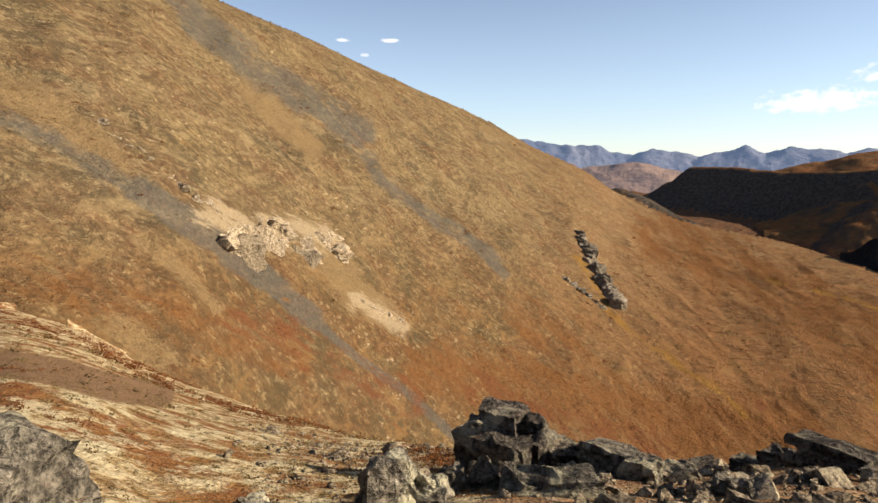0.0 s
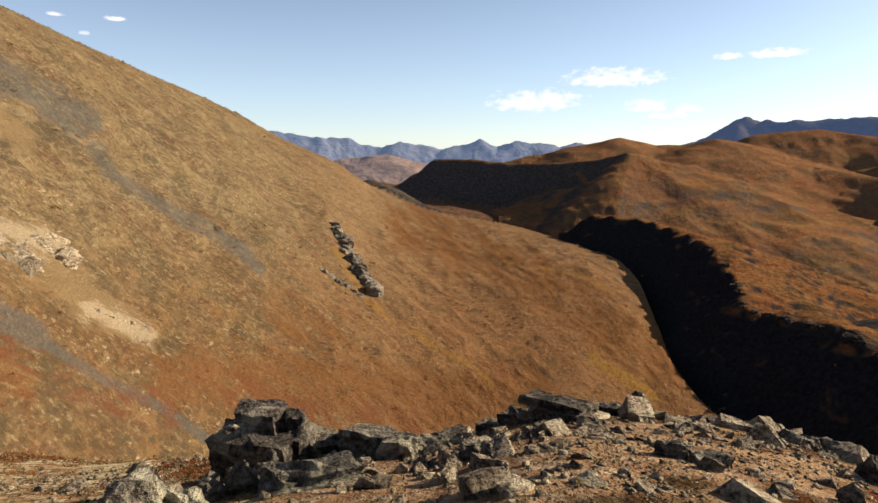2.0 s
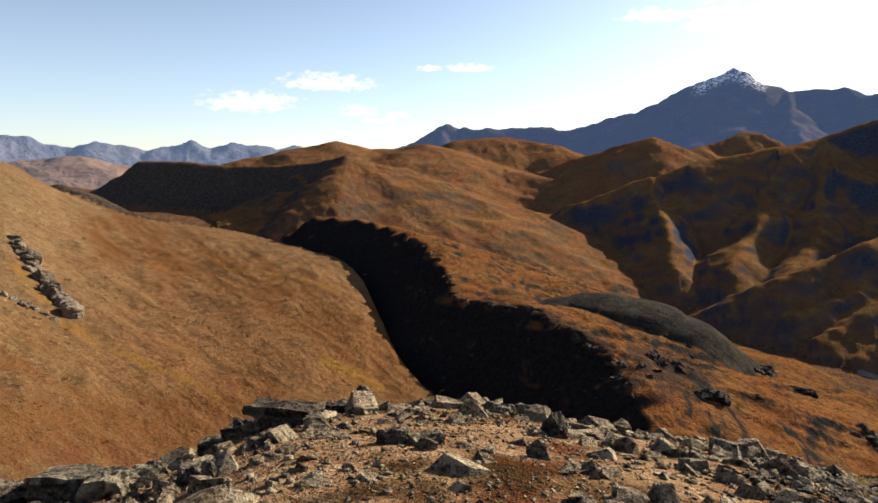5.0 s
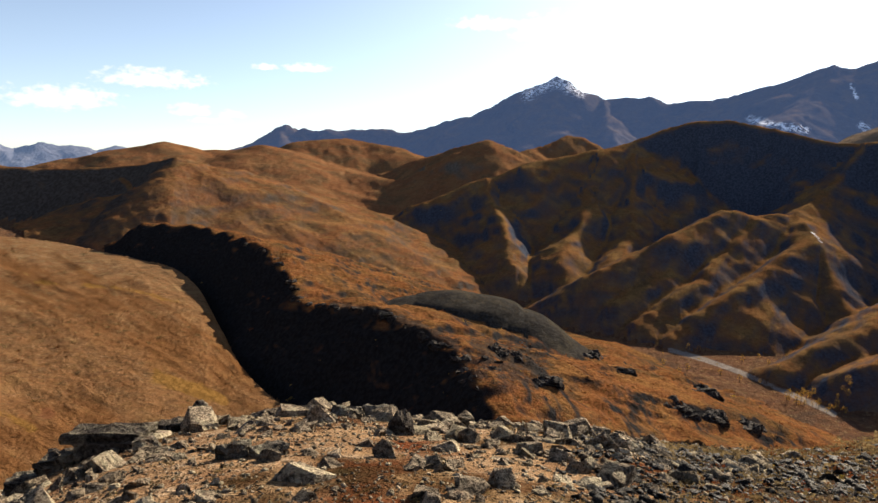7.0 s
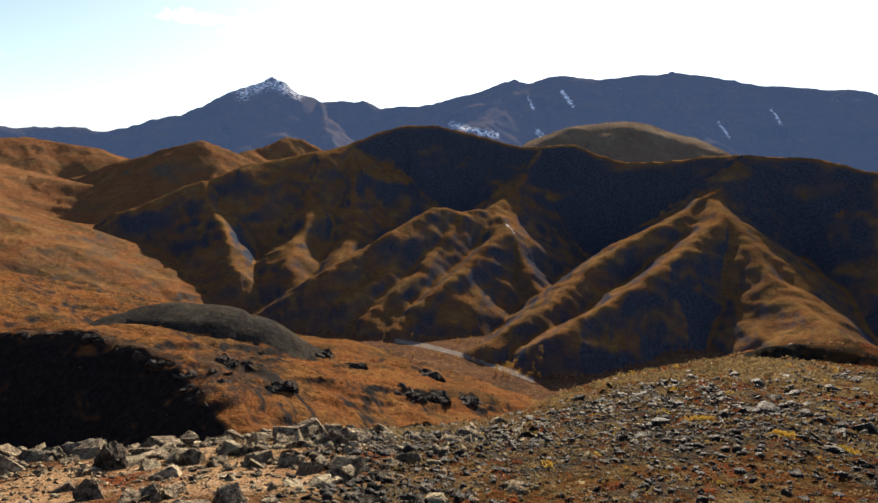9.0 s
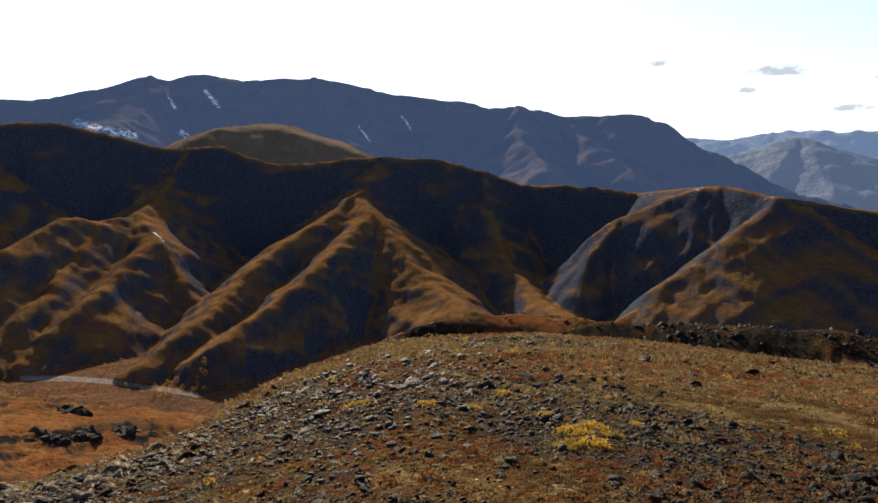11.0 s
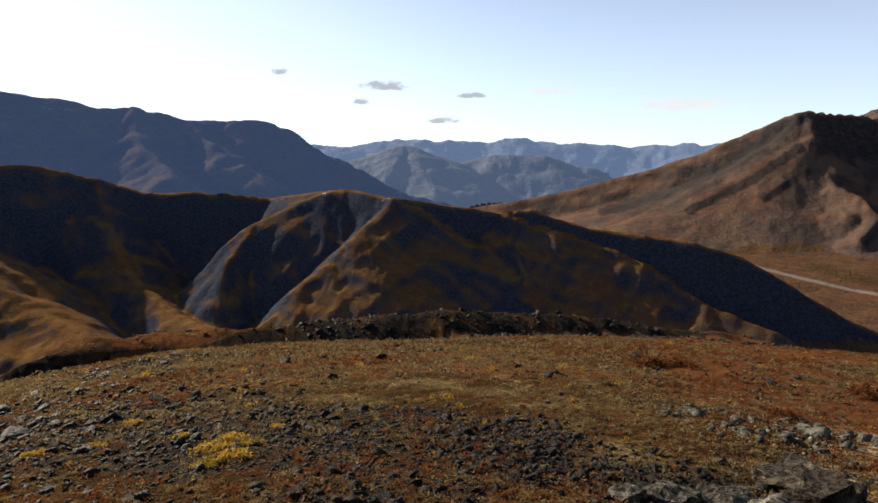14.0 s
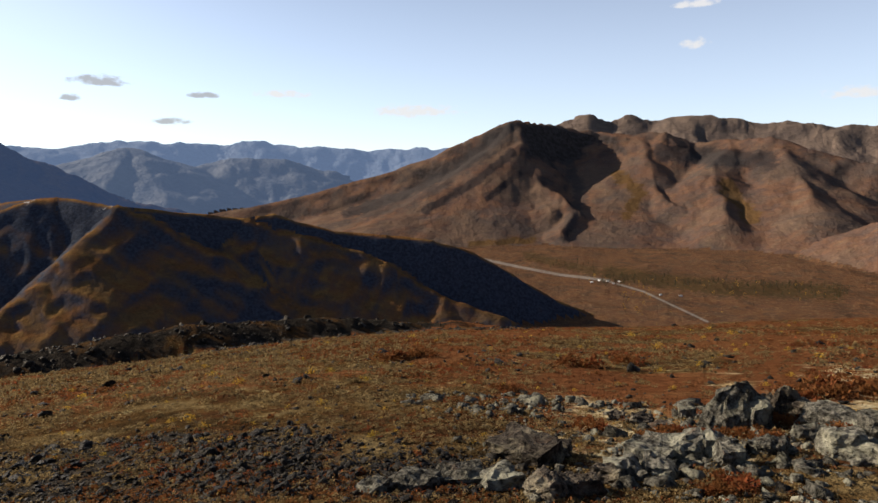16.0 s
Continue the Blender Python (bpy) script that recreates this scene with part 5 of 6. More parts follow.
# shapes of loose stones, shared
STONE_SHAPES = []
for k in range(14):
    rnd = random.Random(100 + k)
    bm = hull(rnd, (1.0, rnd.uniform(0.55, 0.95), rnd.uniform(0.3, 0.75)), 11, 0.8 if k % 3 == 0 else 0.7)
    STONE_SHAPES.append(mesh_from("stone", bm, RUBBLE_ONE))
SHAPE_DATA = []
for me in STONE_SHAPES:
    co = np.empty(len(me.vertices) * 3, np.float32)
    me.vertices.foreach_get("co", co)
    SHAPE_DATA.append((co.reshape(-1, 3), np.array([p.vertices[:] for p in me.polygons], np.int32)))


def scatter(n, b_range, r_range, keep, seed):
    """n places on the land, even over the ground as it is seen; keep(b, r, x, y) gives the chance that a place is used."""
    g = np.random.default_rng(seed)
    b = g.uniform(*b_range, n)
    r = np.exp(g.uniform(math.log(r_range[0]), math.log(r_range[1]), n))
    x, y = r * np.sin(np.radians(b)), r * np.cos(np.radians(b))
    ok = g.uniform(0, 1, n) < keep(b, r, x, y)
    b, r, x, y = b[ok], r[ok], x[ok], y[ok]
    z, own = land(x, y)
    return b, r, np.stack([x, y, z], 1), g


def euler_many(rx, ry, rz):
    cx, sx, cy, sy, cz, sz = np.cos(rx), np.sin(rx), np.cos(ry), np.sin(ry), np.cos(rz), np.sin(rz)
    m = np.empty((len(rx), 3, 3))
    m[:, 0] = np.stack([cz * cy, cz * sy * sx - sz * cx, cz * sy * cx + sz * sx], 1)
    m[:, 1] = np.stack([sz * cy, sz * sy * sx + cz * cx, sz * sy * cx - cz * sx], 1)
    m[:, 2] = np.stack([-sy, cy * sx, cy * cx], 1)
    return m


def strew(name, label, category, places, sizes, turns, shapes, material, parent=None):
    """All the pieces joined into one mesh."""
    vs, fs, base = [], [], 0
    pick = np.arange(len(places)) % len(shapes)
    for k, (co, tri) in enumerate(shapes):
        m = pick == k
        if not m.any():
            continue
        pts = np.einsum("nij,vj->nvi", turns[m], co) * sizes[m][:, None, None] + places[m][:, None, :]
        f = tri[None] + (base + np.arange(m.sum()) * len(co))[:, None, None]
        vs.append(pts.reshape(-1, 3)), fs.append(f.reshape(-1, 3))
        base += len(co) * m.sum()
    v, f = np.concatenate(vs).astype(np.float32), np.concatenate(fs).astype(np.int32)
    me = bpy.data.meshes.new(name)
    me.vertices.add(len(v))
    me.vertices.foreach_set("co", v.ravel())
    me.loops.add(f.size)
    me.loops.foreach_set("vertex_index", f.ravel())
    me.polygons.add(len(f))
    me.polygons.foreach_set("loop_start", np.arange(0, f.size, 3, dtype=np.int32))
    me.update(calc_edges=True)
    me.materials.append(material)
    ob = tagged(new(name, me), label, category, kind="stuff")
    return ob


def near_patch(x, y, size, seed, lo, hi):
    return np.clip((fbm(x / size, y / size, seed, 4) - lo) / (hi - lo), 0, 1)


# broken stone over the crown of the knoll
def crown_keep(b, r, x, y):
    r0, _, _ = brow_of(b)
    edge = np.clip((r - 4.0) / 2.5, 0.25, 1) * (r < r0 * 1.12)
    return edge * np.clip((b + 12) / 25, 0.15, 1) * np.clip((88 - b) / 16, 0.1, 1) * (0.2 + 0.8 * near_patch(x, y, 2.2, 81, -0.3, 0.3))


b, r, at, g = scatter(4600, (-22, 90), (4.2, 16), crown_keep, 21)
n = len(b)
size = np.clip(0.135 * np.exp(g.normal(0, 0.7, n)), 0.045, 0.6) * np.clip(r / 9, 0.7, 1.25)
turns = euler_many(g.normal(0, 0.35, n), g.normal(0, 0.35, n), g.uniform(0, 6.28, n))
at[:, 2] -= size * 0.13
chosen = np.zeros(n, bool)
pool = np.nonzero((b > 8) & (b < 78) & (r < 12.5))[0]
chosen[pool[np.argsort(-size[pool] / r[pool])[:290]]] = True
strew("rubble", "grey frost-broken rubble over the knoll's crown", "rubble", at[~chosen], size[~chosen], turns[~chosen], SHAPE_DATA, RUBBLE)
PIECES = [(at[i], size[i], turns[i], i) for i in np.nonzero(chosen)[0]]

# stone chips between them
b, r, at, g = scatter(16000, (-20, 100), (4.0, 15), lambda b, r, x, y: (r < brow_of(b)[0] * 1.1) * (0.3 + 0.7 * near_patch(x, y, 1.5, 82, -0.3, 0.3)), 22)
n = len(b)
size = np.clip(0.035 * np.exp(g.normal(0, 0.5, n)), 0.015, 0.1) * np.clip(r / 8, 0.7, 1.4)
CHIP = [d for d in SHAPE_DATA if len(d[1]) <= 16] or SHAPE_DATA[:4]
strew("stone_chips", "small grey and tan stone chips on soil", "gravel", at, size, euler_many(g.normal(0, 0.4, n), g.normal(0, 0.4, n), g.uniform(0, 6.28, n)), CHIP, RUBBLE)


# dark shale beds on the far side
def shale_keep(b, r, x, y):
    el = np.degrees(np.arctan2(knoll_height(b, r) - EYE, r))
    bed = np.clip((b - 66) / 12, 0, 1) * np.clip((136 - b) / 30, 0, 1) * np.clip((19 - r) / 8, 0, 1) * near_patch(x, y, 3.0, 72, -0.4, 0.25)
    bed = np.maximum(bed, np.clip(1.4 - np.hypot((b - 149) / 6.5, (el + 23.7) / 2.4), 0, 1))
    bed = np.maximum(bed, np.clip(1.4 - np.hypot((b - 162) / 10, (el + 25.5) / 1.6), 0, 1))
    bed = np.maximum(bed, near_patch(x, y, 5.5, 73, 0.12, 0.4) * np.clip((45 - r) / 20, 0, 1) * (b > 100) * np.clip((152 - b) / 8, 0, 1))
    return np.maximum(bed, 0.035)


b, r, at, g = scatter(90000, (66, 200), (4.2, 45), shale_keep, 23)
n = len(b)
size = np.clip(0.04 * np.exp(g.normal(0, 0.6, n)), 0.015, 0.2) * np.clip(r / 8, 0.8, 2.2)
strew("shale_bed", "beds of broken black shale in heath", "shale", at, size, euler_many(g.normal(0, 0.4, n), g.normal(0, 0.4, n), g.uniform(0, 6.28, n)), CHIP, BLACK_CHIPS)

# larger black blocks in those beds
def block_keep(b, r, x, y):
    el = np.degrees(np.arctan2(knoll_height(b, r) - EYE, r))
    bed = 0.5 * np.clip((b - 70) / 10, 0, 1) * np.clip((122 - b) / 22, 0, 1) * np.clip((15 - r) / 6, 0, 1) * near_patch(x, y, 3.0, 72, -0.4, 0.25)
    bed = np.maximum(bed, np.clip(1.5 - np.hypot((b - 149) / 6, (el + 23.8) / 2.0), 0, 1))
    return np.maximum(bed, np.clip(1.4 - np.hypot((b - 162) / 10, (el + 25.0) / 1.6), 0, 1))


b, r, at, g = scatter(42000, (70, 178), (4.2, 24), block_keep, 26)
n = len(b)
size = np.clip(0.058 * np.exp(g.normal(0, 0.55, n)), 0.025, 0.3) * np.clip(r / 8, 0.8, 1.5)
at[:, 2] -= size * 0.1
strew("shale_blocks", "tilted black shale blocks lying in beds", "shale", at, size, euler_many(g.normal(0, 0.5, n), g.normal(0, 0.5, n), g.uniform(0, 6.28, n)), SHAPE_DATA, BLACK_CHIPS)

# pale lichen stones about the big boulder
b, r, at, g = scatter(2600, (158, 203), (5.0, 11), lambda b, r, x, y: np.clip((b - 156) / 18, 0, 1) * near_patch(x, y, 1.8, 83, -0.15, 0.25), 25)
n = len(b)
size = np.clip(0.1 * np.exp(g.normal(0, 0.6, n)), 0.03, 0.42) * np.clip(r / 9, 0.8, 1.3)
at[:, 2] -= size * 0.12
strew("lichen_rubble", "pale lichen-crusted stones in rust heath", "rubble", at, size, euler_many(g.normal(0, 0.35, n), g.normal(0, 0.35, n), g.uniform(0, 6.28, n)), SHAPE_DATA, GREEN_ROCK)

# blocks along the stony ridge
def ridge_keep(b, r, x, y):
    return np.clip((b - 112) / 12, 0.12, 1) * np.clip((176 - b) / 14, 0.05, 1) * (0.2 + 0.8 * near_patch(x, y, 9, 74, -0.4, 0.2))


b, r, at, g = scatter(9000, (106, 185), (66, 112), ridge_keep, 24)
n = len(b)
size = np.clip(0.3 * np.exp(g.normal(0, 0.6, n)), 0.1, 1.2)
at[:, 2] -= size * 0.15
strew("block_field", "dark lichen blocks along the ridge crest", "rubble", at, size, euler_many(g.normal(0, 0.35, n), g.normal(0, 0.35, n), g.uniform(0, 6.28, n)), SHAPE_DATA, RIDGE_BLOCK)


# shrubs and tufts: sprays of small leaves
def spray(seed, leaves, spread, tall, leaf):
    g = np.random.default_rng(seed)
    co, tri = [], []
    for k in range(leaves):
        a, t = g.uniform(0, 6.28), abs(g.normal(0, spread))
        d = np.array([math.cos(a) * math.sin(t), math.sin(a) * math.sin(t), math.cos(t) * tall])
        p = d * g.uniform(0.35, 1.0)
        s = np.cross(d, g.normal(0, 1, 3))
        s = s / np.linalg.norm(s) * leaf * g.uniform(0.6, 1.3)
        co += [p - d * leaf * 0.9 - s, p + d * leaf * 1.2, p - d * leaf * 0.4 + s]
        tri.append((3 * k, 3 * k + 1, 3 * k + 2))
    return np.array(co), np.array(tri, np.int32)


SPRAYS = [spray(k, 34, 1.15, 0.5, 0.12) for k in range(6)]
BUSHES = [spray(20 + k, 80, 0.85, 0.8, 0.10) for k in range(4)]


def plant(name, label, category, count, b_range, r_range, keep, seed, tall, material, shapes=SPRAYS):
    b, r, at, g = scatter(count, b_range, r_range, keep, seed)
    n = len(b)
    size = np.clip(tall * np.exp(g.normal(0, 0.4, n)), tall * 0.4, tall * 2.5) * np.clip(r / 9, 0.8, 3.0)
    at[:, 2] -= size * 0.15
    return strew(name, label, category, at, size, euler_many(g.normal(0, 0.2, n), g.normal(0, 0.2, n), g.uniform(0, 6.28, n)), shapes, material)


inside = lambda b, r: r < brow_of(b)[0] * 1.15
plant("dry_grass", "tufts of dry straw-coloured grass and sedge", "grass", 9000, (-42, 100), (4.2, 30), lambda b, r, x, y: inside(b, r) * (0.06 + 0.6 * (b < 4) + 0.5 * near_patch(x, y, 1.6, 91, 0.0, 0.4)), 31, 0.06, TUFT)
plant("heath_tufts", "low olive and straw heath tufts", "heath", 44000, (76, 202), (4.4, 60), lambda b, r, x, y: inside(b, r) * (1 - 0.8 * np.clip((b - 152) / 18, 0, 1) * np.clip((r - 7.5) / 3, 0, 1) * near_patch(x, y, 7.0, 76, -0.3, 0.15)) * (0.25 + 0.6 * near_patch(x, y, 2.5, 92, -0.2, 0.3)), 32, 0.085, TUFT)
plant("rust_heath", "low rust-red dwarf shrubs", "heath", 26000, (78, 202), (4.6, 80), lambda b, r, x, y: inside(b, r) * (0.03 + 0.9 * near_patch(x, y, 4.5, 93, -0.05, 0.3)) * np.clip((b - 85) / 55, 0.25, 1), 33, 0.085, RED_TUFT)
plant("saddle_shrubs", "rust and brown dwarf shrubs on pale lichen heath", "heath", 9000, (-44, 6), (9, 95), lambda b, r, x, y: inside(b, r) * near_patch(x, y, 5, 94, 0.0, 0.35), 34, 0.08, RED_TUFT)
plant("golden_heath", "scattered yellow dwarf willow", "shrub", 2400, (84, 200), (5.5, 60), lambda b, r, x, y: inside(b, r) * (0.12 + 0.3 * near_patch(x, y, 3.2, 95, 0.2, 0.45)), 35, 0.06, GOLD_TUFT, BUSHES)


def shrub(label, b, d, wide, material, seed, sprigs=9):
    """A dwarf bush of several leafy sprigs over woody stems."""
    x, y = d * math.sin(radians(b)), d * math.cos(radians(b))
    root = tagged(new("dwarf_shrub"), label, "shrub", "dwarf shrubs on the knoll")
    root.location = (x, y, ground_at(x, y))
    g = np.random.default_rng(seed)
    leaves = bmesh.new()
    for k in range(sprigs):
        a, q = g.uniform(0, 6.28), wide * 0.4 * math.sqrt(g.uniform(0, 1))
        cx, cy, s = q * math.cos(a), q * math.sin(a), wide * g.uniform(0.22, 0.36)
        z0 = ground_at(x + cx, y + cy) - root.location.z
        top = Vector((cx, cy, z0 + s * 0.6))
        w = 0.006
        stems = bmesh.new()
        v = [stems.verts.new(p) for p in ((cx * 0.7 - w, cy * 0.7, z0 - 0.03), (cx * 0.7 + w, cy * 0.7, z0 - 0.03), (cx * 0.7, cy * 0.7 + w, z0 - 0.03), top)]
        for f in ((0, 1, 3), (1, 2, 3), (2, 0, 3)):
            stems.faces.new([v[i] for i in f])
        if k < 3:
            part("stem", stems, RED_TUFT, root)
        else:
            stems.free()
        co, tri = spray(seed * 31 + k, 70, 0.95, 0.7, 0.11)
        lv = [leaves.verts.new((cx + p[0] * s, cy + p[1] * s, z0 + p[2] * s)) for p in co]
        for f in tri:
            leaves.faces.new([lv[i] for i in f])
    part("foliage", leaves, material, root)


for k, (b, d, w) in enumerate([(122.2, 6.9, 0.42), (124.2, 7.2, 0.4), (123.4, 6.4, 0.38), (121.8, 6.3, 0.32), (125.4, 7.0, 0.3), (103.2, 9.2, 0.32), (109.3, 8.6, 0.32), (113.4, 8.2, 0.28), (119.5, 7.8, 0.25), (116.2, 9.6, 0.3), (127.4, 7.9, 0.24)]):
    shrub("yellow dwarf willow in autumn leaf", b, d, w, GOLD_TUFT, 300 + k)
for k, (b, d, w) in enumerate([(170.0, 11.6, 0.6), (189.2, 5.9, 0.55), (187.4, 5.8, 0.45), (190.5, 8.1, 0.6), (188.4, 8.2, 0.5), (196.7, 12.5, 1.3), (199.5, 13.0, 1.2), (194.4, 12.0, 1.0), (195.8, 8.4, 0.6), (182.7, 8.0, 0.5), (184.5, 8.3, 0.5), (177.5, 8.4, 0.6), (160.0, 18.0, 1.2), (163, 18.5, 1.1), (176.5, 16.5, 1.3), (180, 17.5, 1.2), (191.5, 9.0, 0.7)]):
    shrub("rust-red dwarf birch in autumn leaf", b, d, w, RED_TUFT, 400 + k)


# ---- crags on the great slope ----
def crag(label, blocks, mat):
    """blocks: (bearing, height angle, wide, high, seed); each stands where that sight line meets the slope."""
    root = None
    for b, el, wide, high, seed in blocks:
        rr = np.geomspace(130, 1500, 700)
        xs, ys = rr * math.sin(radians(b)), rr * math.cos(radians(b))
        zs, _ = land(xs, ys)
        i = int(np.argmax(zs > EYE + rr * math.tan(radians(el))))
        p = Vector((xs[i], ys[i], zs[i]))
        if root is None:
            root = tagged(new("rock_outcrop"), label, "rock outcrop")
            root.location = p
        rnd = random.Random(seed)
        bm = weather(hull(rnd, (wide, wide * 0.9, high), 15, 0.6), seed, 0.16 * wide, 4)
        q = p - root.location
        bmesh.ops.transform(bm, verts=bm.verts, matrix=pose(q.x, q.y, q.z - high * {"dark_crag_stone": 0.6, "pale_crag_stone": 0.74}.get(mat.name, 0.46), rnd.uniform(-10, 10), rnd.uniform(-8, 8), rnd.uniform(0, 180)))
        part("crag", bm, mat, root)


rnd = random.Random(5)
RIM = [(38.8, -6.8), (41.5, -8.1), (43.3, -10.3), (43.9, -12.4), (48.4, -13.1), (51.6, -13.6), (54.9, -15.5), (57.9, -16.8), (60.3, -20.1)]
rim = []
for (b0, e0), (b1, e1) in zip(RIM, RIM[1:]):
    for k in range(5):
        t = (k + rnd.uniform(0, 0.9)) / 5
        rim.append((b0 + (b1 - b0) * t, e0 + (e1 - e0) * t - 0.2, rnd.uniform(5, 18), rnd.uniform(5, 13), 800 + len(rim)))
crag("dark crags along the bluff's rim", rim, DARK_CRAG)
crag("dark crags at the bluff's nose", [(rnd.uniform(60.5, 64.5), rnd.uniform(-19.2, -16.4), rnd.uniform(6, 15), rnd.uniform(6, 13), 640 + k) for k in range(18)], DARK_CRAG)
for j, (b, el, w) in enumerate([(73.0, -18.0, 1.1), (79.7, -18.9, 1.0), (77.2, -20.5, 0.9), (80.3, -20.8, 0.6), (83.0, -21.0, 0.9), (70.1, -16.9, 0.8), (66.0, -19.3, 0.9)]):
    spots = [(rnd.gauss(0, 0.32), rnd.gauss(0, 0.12)) for k in range(8)]
    crag("dark rock band on the rust slope", [(b + 1.3 * w * u, el - 0.3 * w * u + v, rnd.uniform(14, 30), rnd.uniform(9, 16), 660 + 20 * j + k) for k, (u, v) in enumerate(spots)], DARK_CRAG)
crag("dark rock fin standing out of the slope", [(9.0 + 3.0 * t + rnd.uniform(-0.15, 0.15), -6.6 - 5.6 * t, rnd.uniform(17, 25), rnd.uniform(22, 36), 500 + k) for k, t in enumerate(np.linspace(0, 1, 18))], CRAG)
crag("short dark rock fin on the slope", [(8.0 + 3.2 * t, -10.4 - 2.2 * t, rnd.uniform(9, 13), rnd.uniform(10, 14), 520 + k) for k, t in enumerate(np.linspace(0, 1, 6))], CRAG)
crag("grey cliff band above the scree", [(-30.5 + 7.5 * t, 3.6 - 7.0 * t + rnd.uniform(-0.4, 0.4), rnd.uniform(7, 11), rnd.uniform(6, 10), 530 + k) for k, t in enumerate(np.linspace(0, 1, 9))], PALE_CRAG)
crag("pale cracked cliff of folded rock", [(-22.2 + 9.5 * t, -4.6 - 2.0 * t + rnd.uniform(-1.5, 1.2), rnd.uniform(13, 24), rnd.uniform(14, 24), 550 + k) for k, t in enumerate(np.linspace(0, 1, 24))], PALE_CRAG)
crag("low pale cliff over the gully", [(-10.3 + 4.0 * t, -12.0 - 2.2 * t, rnd.uniform(5, 8), rnd.uniform(6, 9), 570 + k) for k, t in enumerate(np.linspace(0, 1, 6))], PALE_CRAG)


# ---- shrubs over the slopes ----
def hill_shrubs(name, label, count, b_range, r_range, owners, seed, tall, material, patch, share):
    b, r, at, g = scatter(count, b_range, r_range, lambda b, r, x, y: share + near_patch(x, y, patch, seed, -0.05, 0.35), seed)
    _, own = land(at[:, 0], at[:, 1])
    ok = np.isin(own, [NAMES.index(o) for o in owners])
    at, n = at[ok], int(ok.sum())
    size = tall * np.exp(g.normal(0, 0.45, n)) * np.clip(np.hypot(at[:, 0], at[:, 1]) / 600, 0.3, 1.0)
    at[:, 2] -= size * 0.1
    return strew(name, label, "shrubs", at, size, euler_many(g.normal(0, 0.2, n), g.normal(0, 0.2, n), g.uniform(0, 6.28, n)), SPRAYS, material)


hill_shrubs("slope_willow", "scattered olive and straw shrubs on the slope", 7000, (-42, 45), (150, 1300), ("great_slope",), 41, 1.7, TUFT, 60, 0.15)
hill_shrubs("slope_birch", "dark rust dwarf birch thickets on the slope", 4500, (-42, 45), (150, 1300), ("great_slope",), 42, 2.0, RED_TUFT, 80, 0.05)
hill_shrubs("valley_shrubs", "dark and rust shrubs over the valley heath", 6000, (30, 198), (350, 2000), ("bluff", "valley", "shadowed_hill"), 43, 2.0, RED_TUFT, 120, 0.1)
hill_shrubs("valley_willow", "golden willow along the valley floor", 1500, (30, 198), (350, 1700), ("bluff", "valley", "valley_wall"), 44, 1.8, GOLD_TUFT, 90, 0.0)

# ---- trees and the camp in the valley ----
def tree_shape(seed, tall, material, broad):
    rnd = random.Random(seed)
    root = tagged(new("tree"), "small golden aspen in autumn leaf" if broad else "dark narrow spruce by the camp", "tree", "aspens by the river" if broad else "spruces by the camp")
    bm = bmesh.new()
    bmesh.ops.create_cone(bm, cap_ends=True, segments=6, radius1=0.03 * tall, radius2=0.01 * tall, depth=tall * 0.8, matrix=pose(0, 0, tall * 0.4))
    part("trunk", bm, BARK, root)
    bm = bmesh.new()
    for j in range(90):
        h = rnd.uniform(0.15 if not broad else 0.3, 1.0)
        w = (1.05 - h) * 0.22 if not broad else 0.30 * math.sqrt(max(0.02, 1 - (2 * (h - 0.62) / 0.8) ** 2))
        a, q = rnd.uniform(0, 6.28), w * math.sqrt(rnd.uniform(0.1, 1))
        c = Vector((q * math.cos(a), q * math.sin(a), h)) * tall
        s = tall * rnd.uniform(0.04, 0.08)
        d = [Vector((rnd.uniform(-1, 1), rnd.uniform(-1, 1), rnd.uniform(-0.7, 0.7))) * s for _ in range(3)]
        bm.faces.new([bm.verts.new(c + e) for e in d])
    part("crown", bm, material, root)
    return root


def bark():
    n = Nodes("bark")
    return n.finish(n.mix(n.noise(0.3), (0.05, 0.04, 0.03), (0.12, 0.1, 0.08)), n.noise(0.1), 0.02)


BARK = bark()
SPRUCE, GOLDEN = tree_shape(1, 11, CONIFER, False), tree_shape(2, 8, ASPEN, True)


def stand(proto, count, b_range, d_range, seed):
    rnd = random.Random(seed)
    for _ in range(count):
        b, d = rnd.uniform(*b_range), rnd.uniform(*d_range)
        x, y = d * math.sin(radians(b)), d * math.cos(radians(b))
        m = pose(x, y, ground_at(x, y) - 0.3, 0, 0, rnd.uniform(0, 360))
        c = copy_thing(proto, m)
        s = rnd.uniform(0.7, 1.5)
        c.scale = (s, s, s)


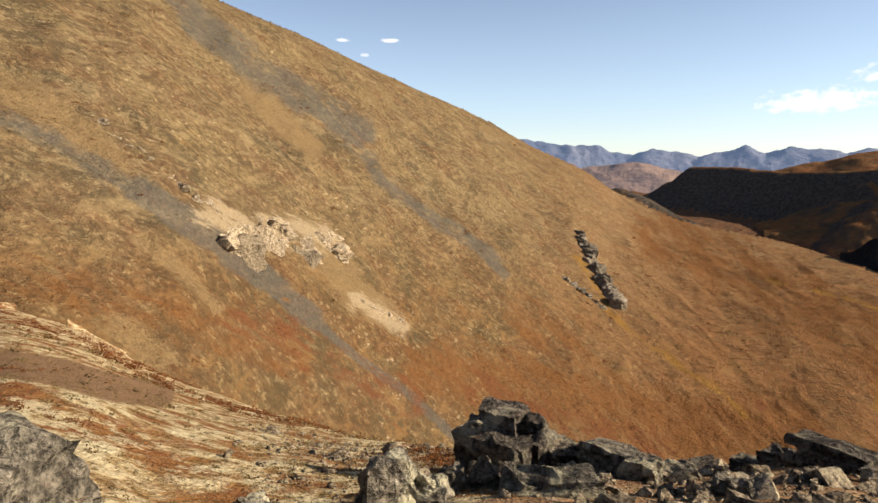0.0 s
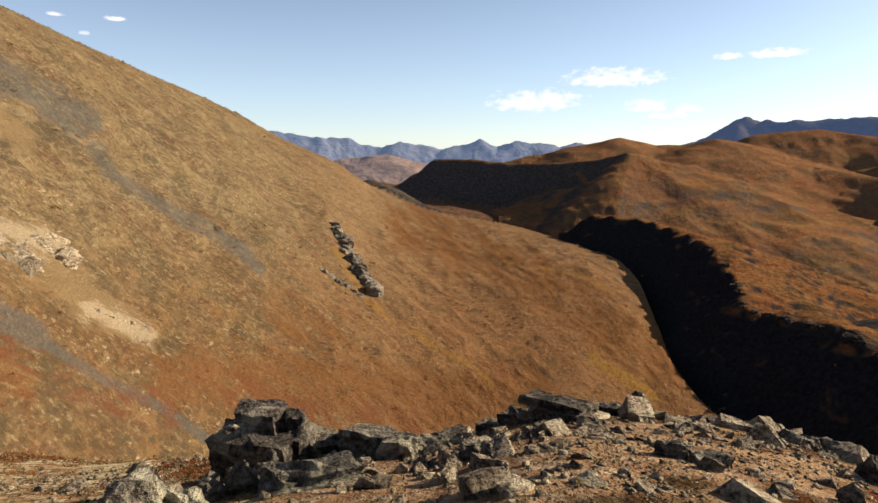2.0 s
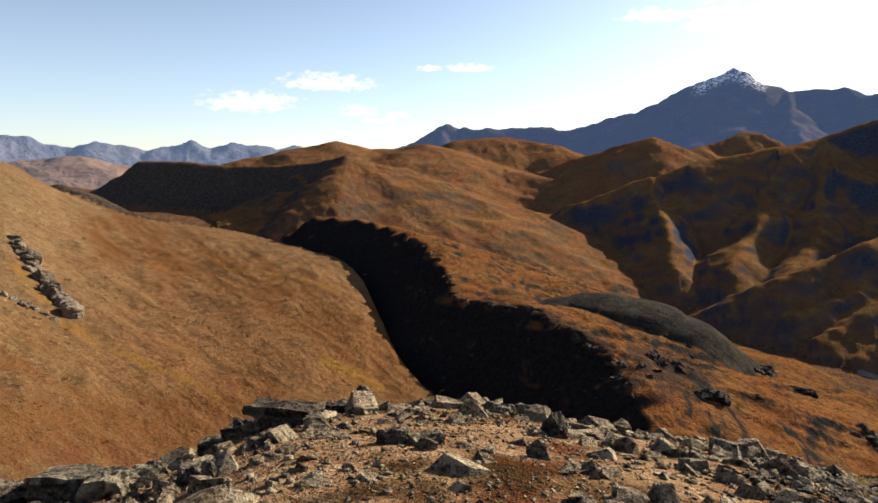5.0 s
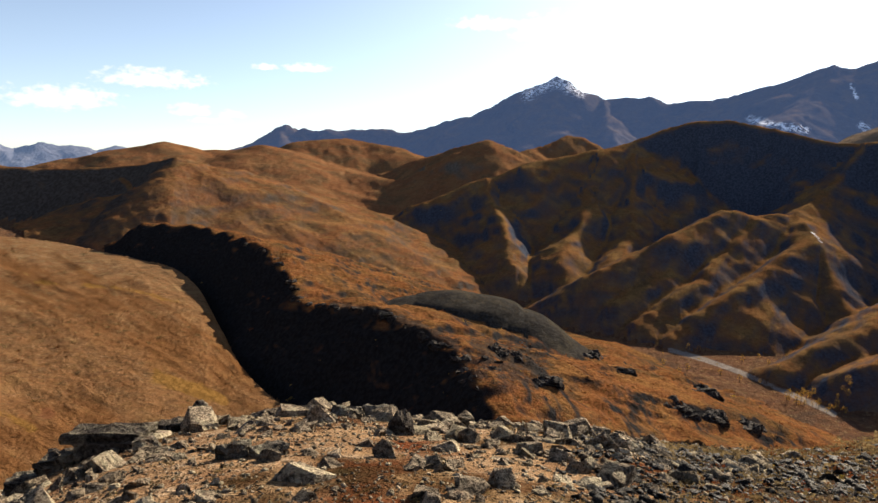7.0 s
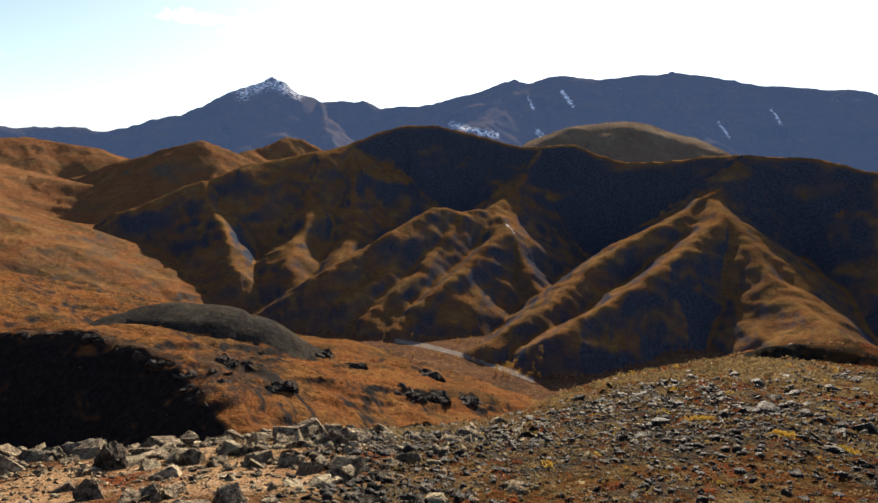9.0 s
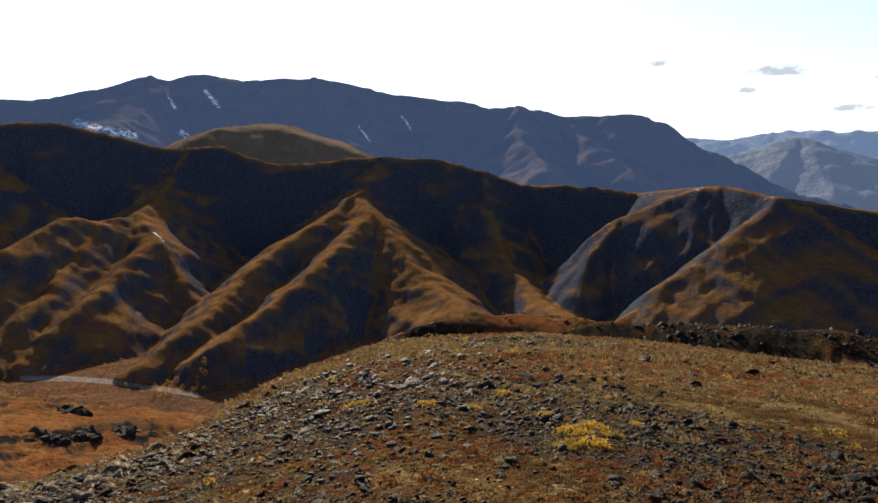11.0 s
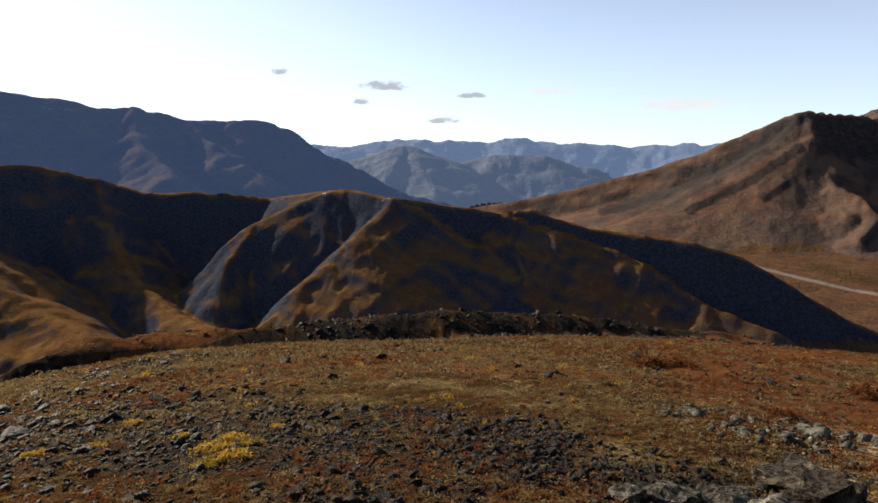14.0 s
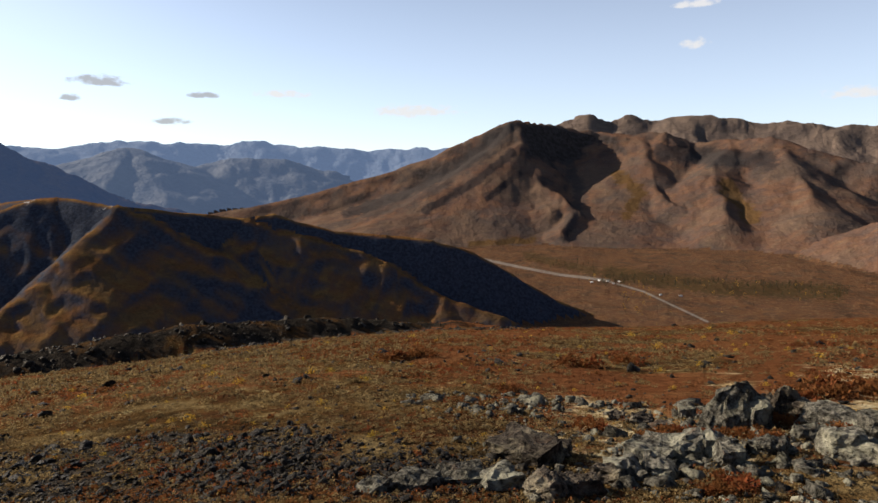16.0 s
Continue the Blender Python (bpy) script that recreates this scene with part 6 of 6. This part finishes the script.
stand(SPRUCE, 150, (178, 197), (1470, 1640), 1)
stand(SPRUCE, 14, (171, 178), (1600, 1850), 2)
stand(GOLDEN, 30, (177, 196), (1420, 1600), 3)
stand(GOLDEN, 34, (85.6, 90.2), (765, 812), 4)
stand(GOLDEN, 14, (76, 86), (800, 930), 5)
stand(GOLDEN, 16, (180.2, 182.6), (1180, 1430), 6)
for proto, b, d in ((SPRUCE, 186.0, 1550), (GOLDEN, 88.5, 760)):
    x, y = d * math.sin(radians(b)), d * math.cos(radians(b))
    proto.location = (x, y, ground_at(x, y) - 0.3)


def camper(label, b, d, turn, long):
    x, y = d * math.sin(radians(b)), d * math.cos(radians(b))
    root = tagged(new("camper_van"), label, "vehicle", "vehicles at the camp")
    root.matrix_world = pose(x, y, ground_at(x, y), 0, 0, turn)
    bm = bmesh.new()
    bmesh.ops.create_cube(bm, size=1, matrix=pose(0, 0, 1.7) @ Matrix.Diagonal((long, 2.3, 2.5, 1)))
    bmesh.ops.bevel(bm, geom=bm.edges, offset=0.2, segments=2, affect="EDGES")
    part("body", bm, VAN, root)
    for sx in (-0.32, 0.32):
        for sy in (-1.0, 1.0):
            bm = bmesh.new()
            bmesh.ops.create_cone(bm, cap_ends=True, segments=12, radius1=0.4, radius2=0.4, depth=0.25, matrix=pose(sx * long, sy, 0.4, 90))
            part("wheel", bm, BARK, root)


def van_paint():
    n = Nodes("van_paint", 0.35)
    return n.finish(n.mix(n.noise(1.5), (0.72, 0.73, 0.74), (0.82, 0.82, 0.82)))


VAN = van_paint()
for k, (b, d, turn, long) in enumerate([(177.6, 1520, 20, 7), (178.2, 1545, -35, 6), (178.9, 1530, 60, 7), (179.4, 1500, 10, 5.5), (179.9, 1530, -20, 6), (183.3, 1390, 40, 6), (184.9, 1385, 5, 7)]):
    camper("white camper parked in the gravel camp", b, d, turn, long)

# ---- single stones of the crown ----
for at1, s1, t1, i in PIECES:
    ob = new("stone", STONE_SHAPES[i % len(STONE_SHAPES)])
    ob.parent = LAND["knoll"]
    ob.matrix_world = Matrix.Translation(at1) @ Matrix(t1.tolist()).to_4x4() @ Matrix.Diagonal((s1, s1, s1, 1))
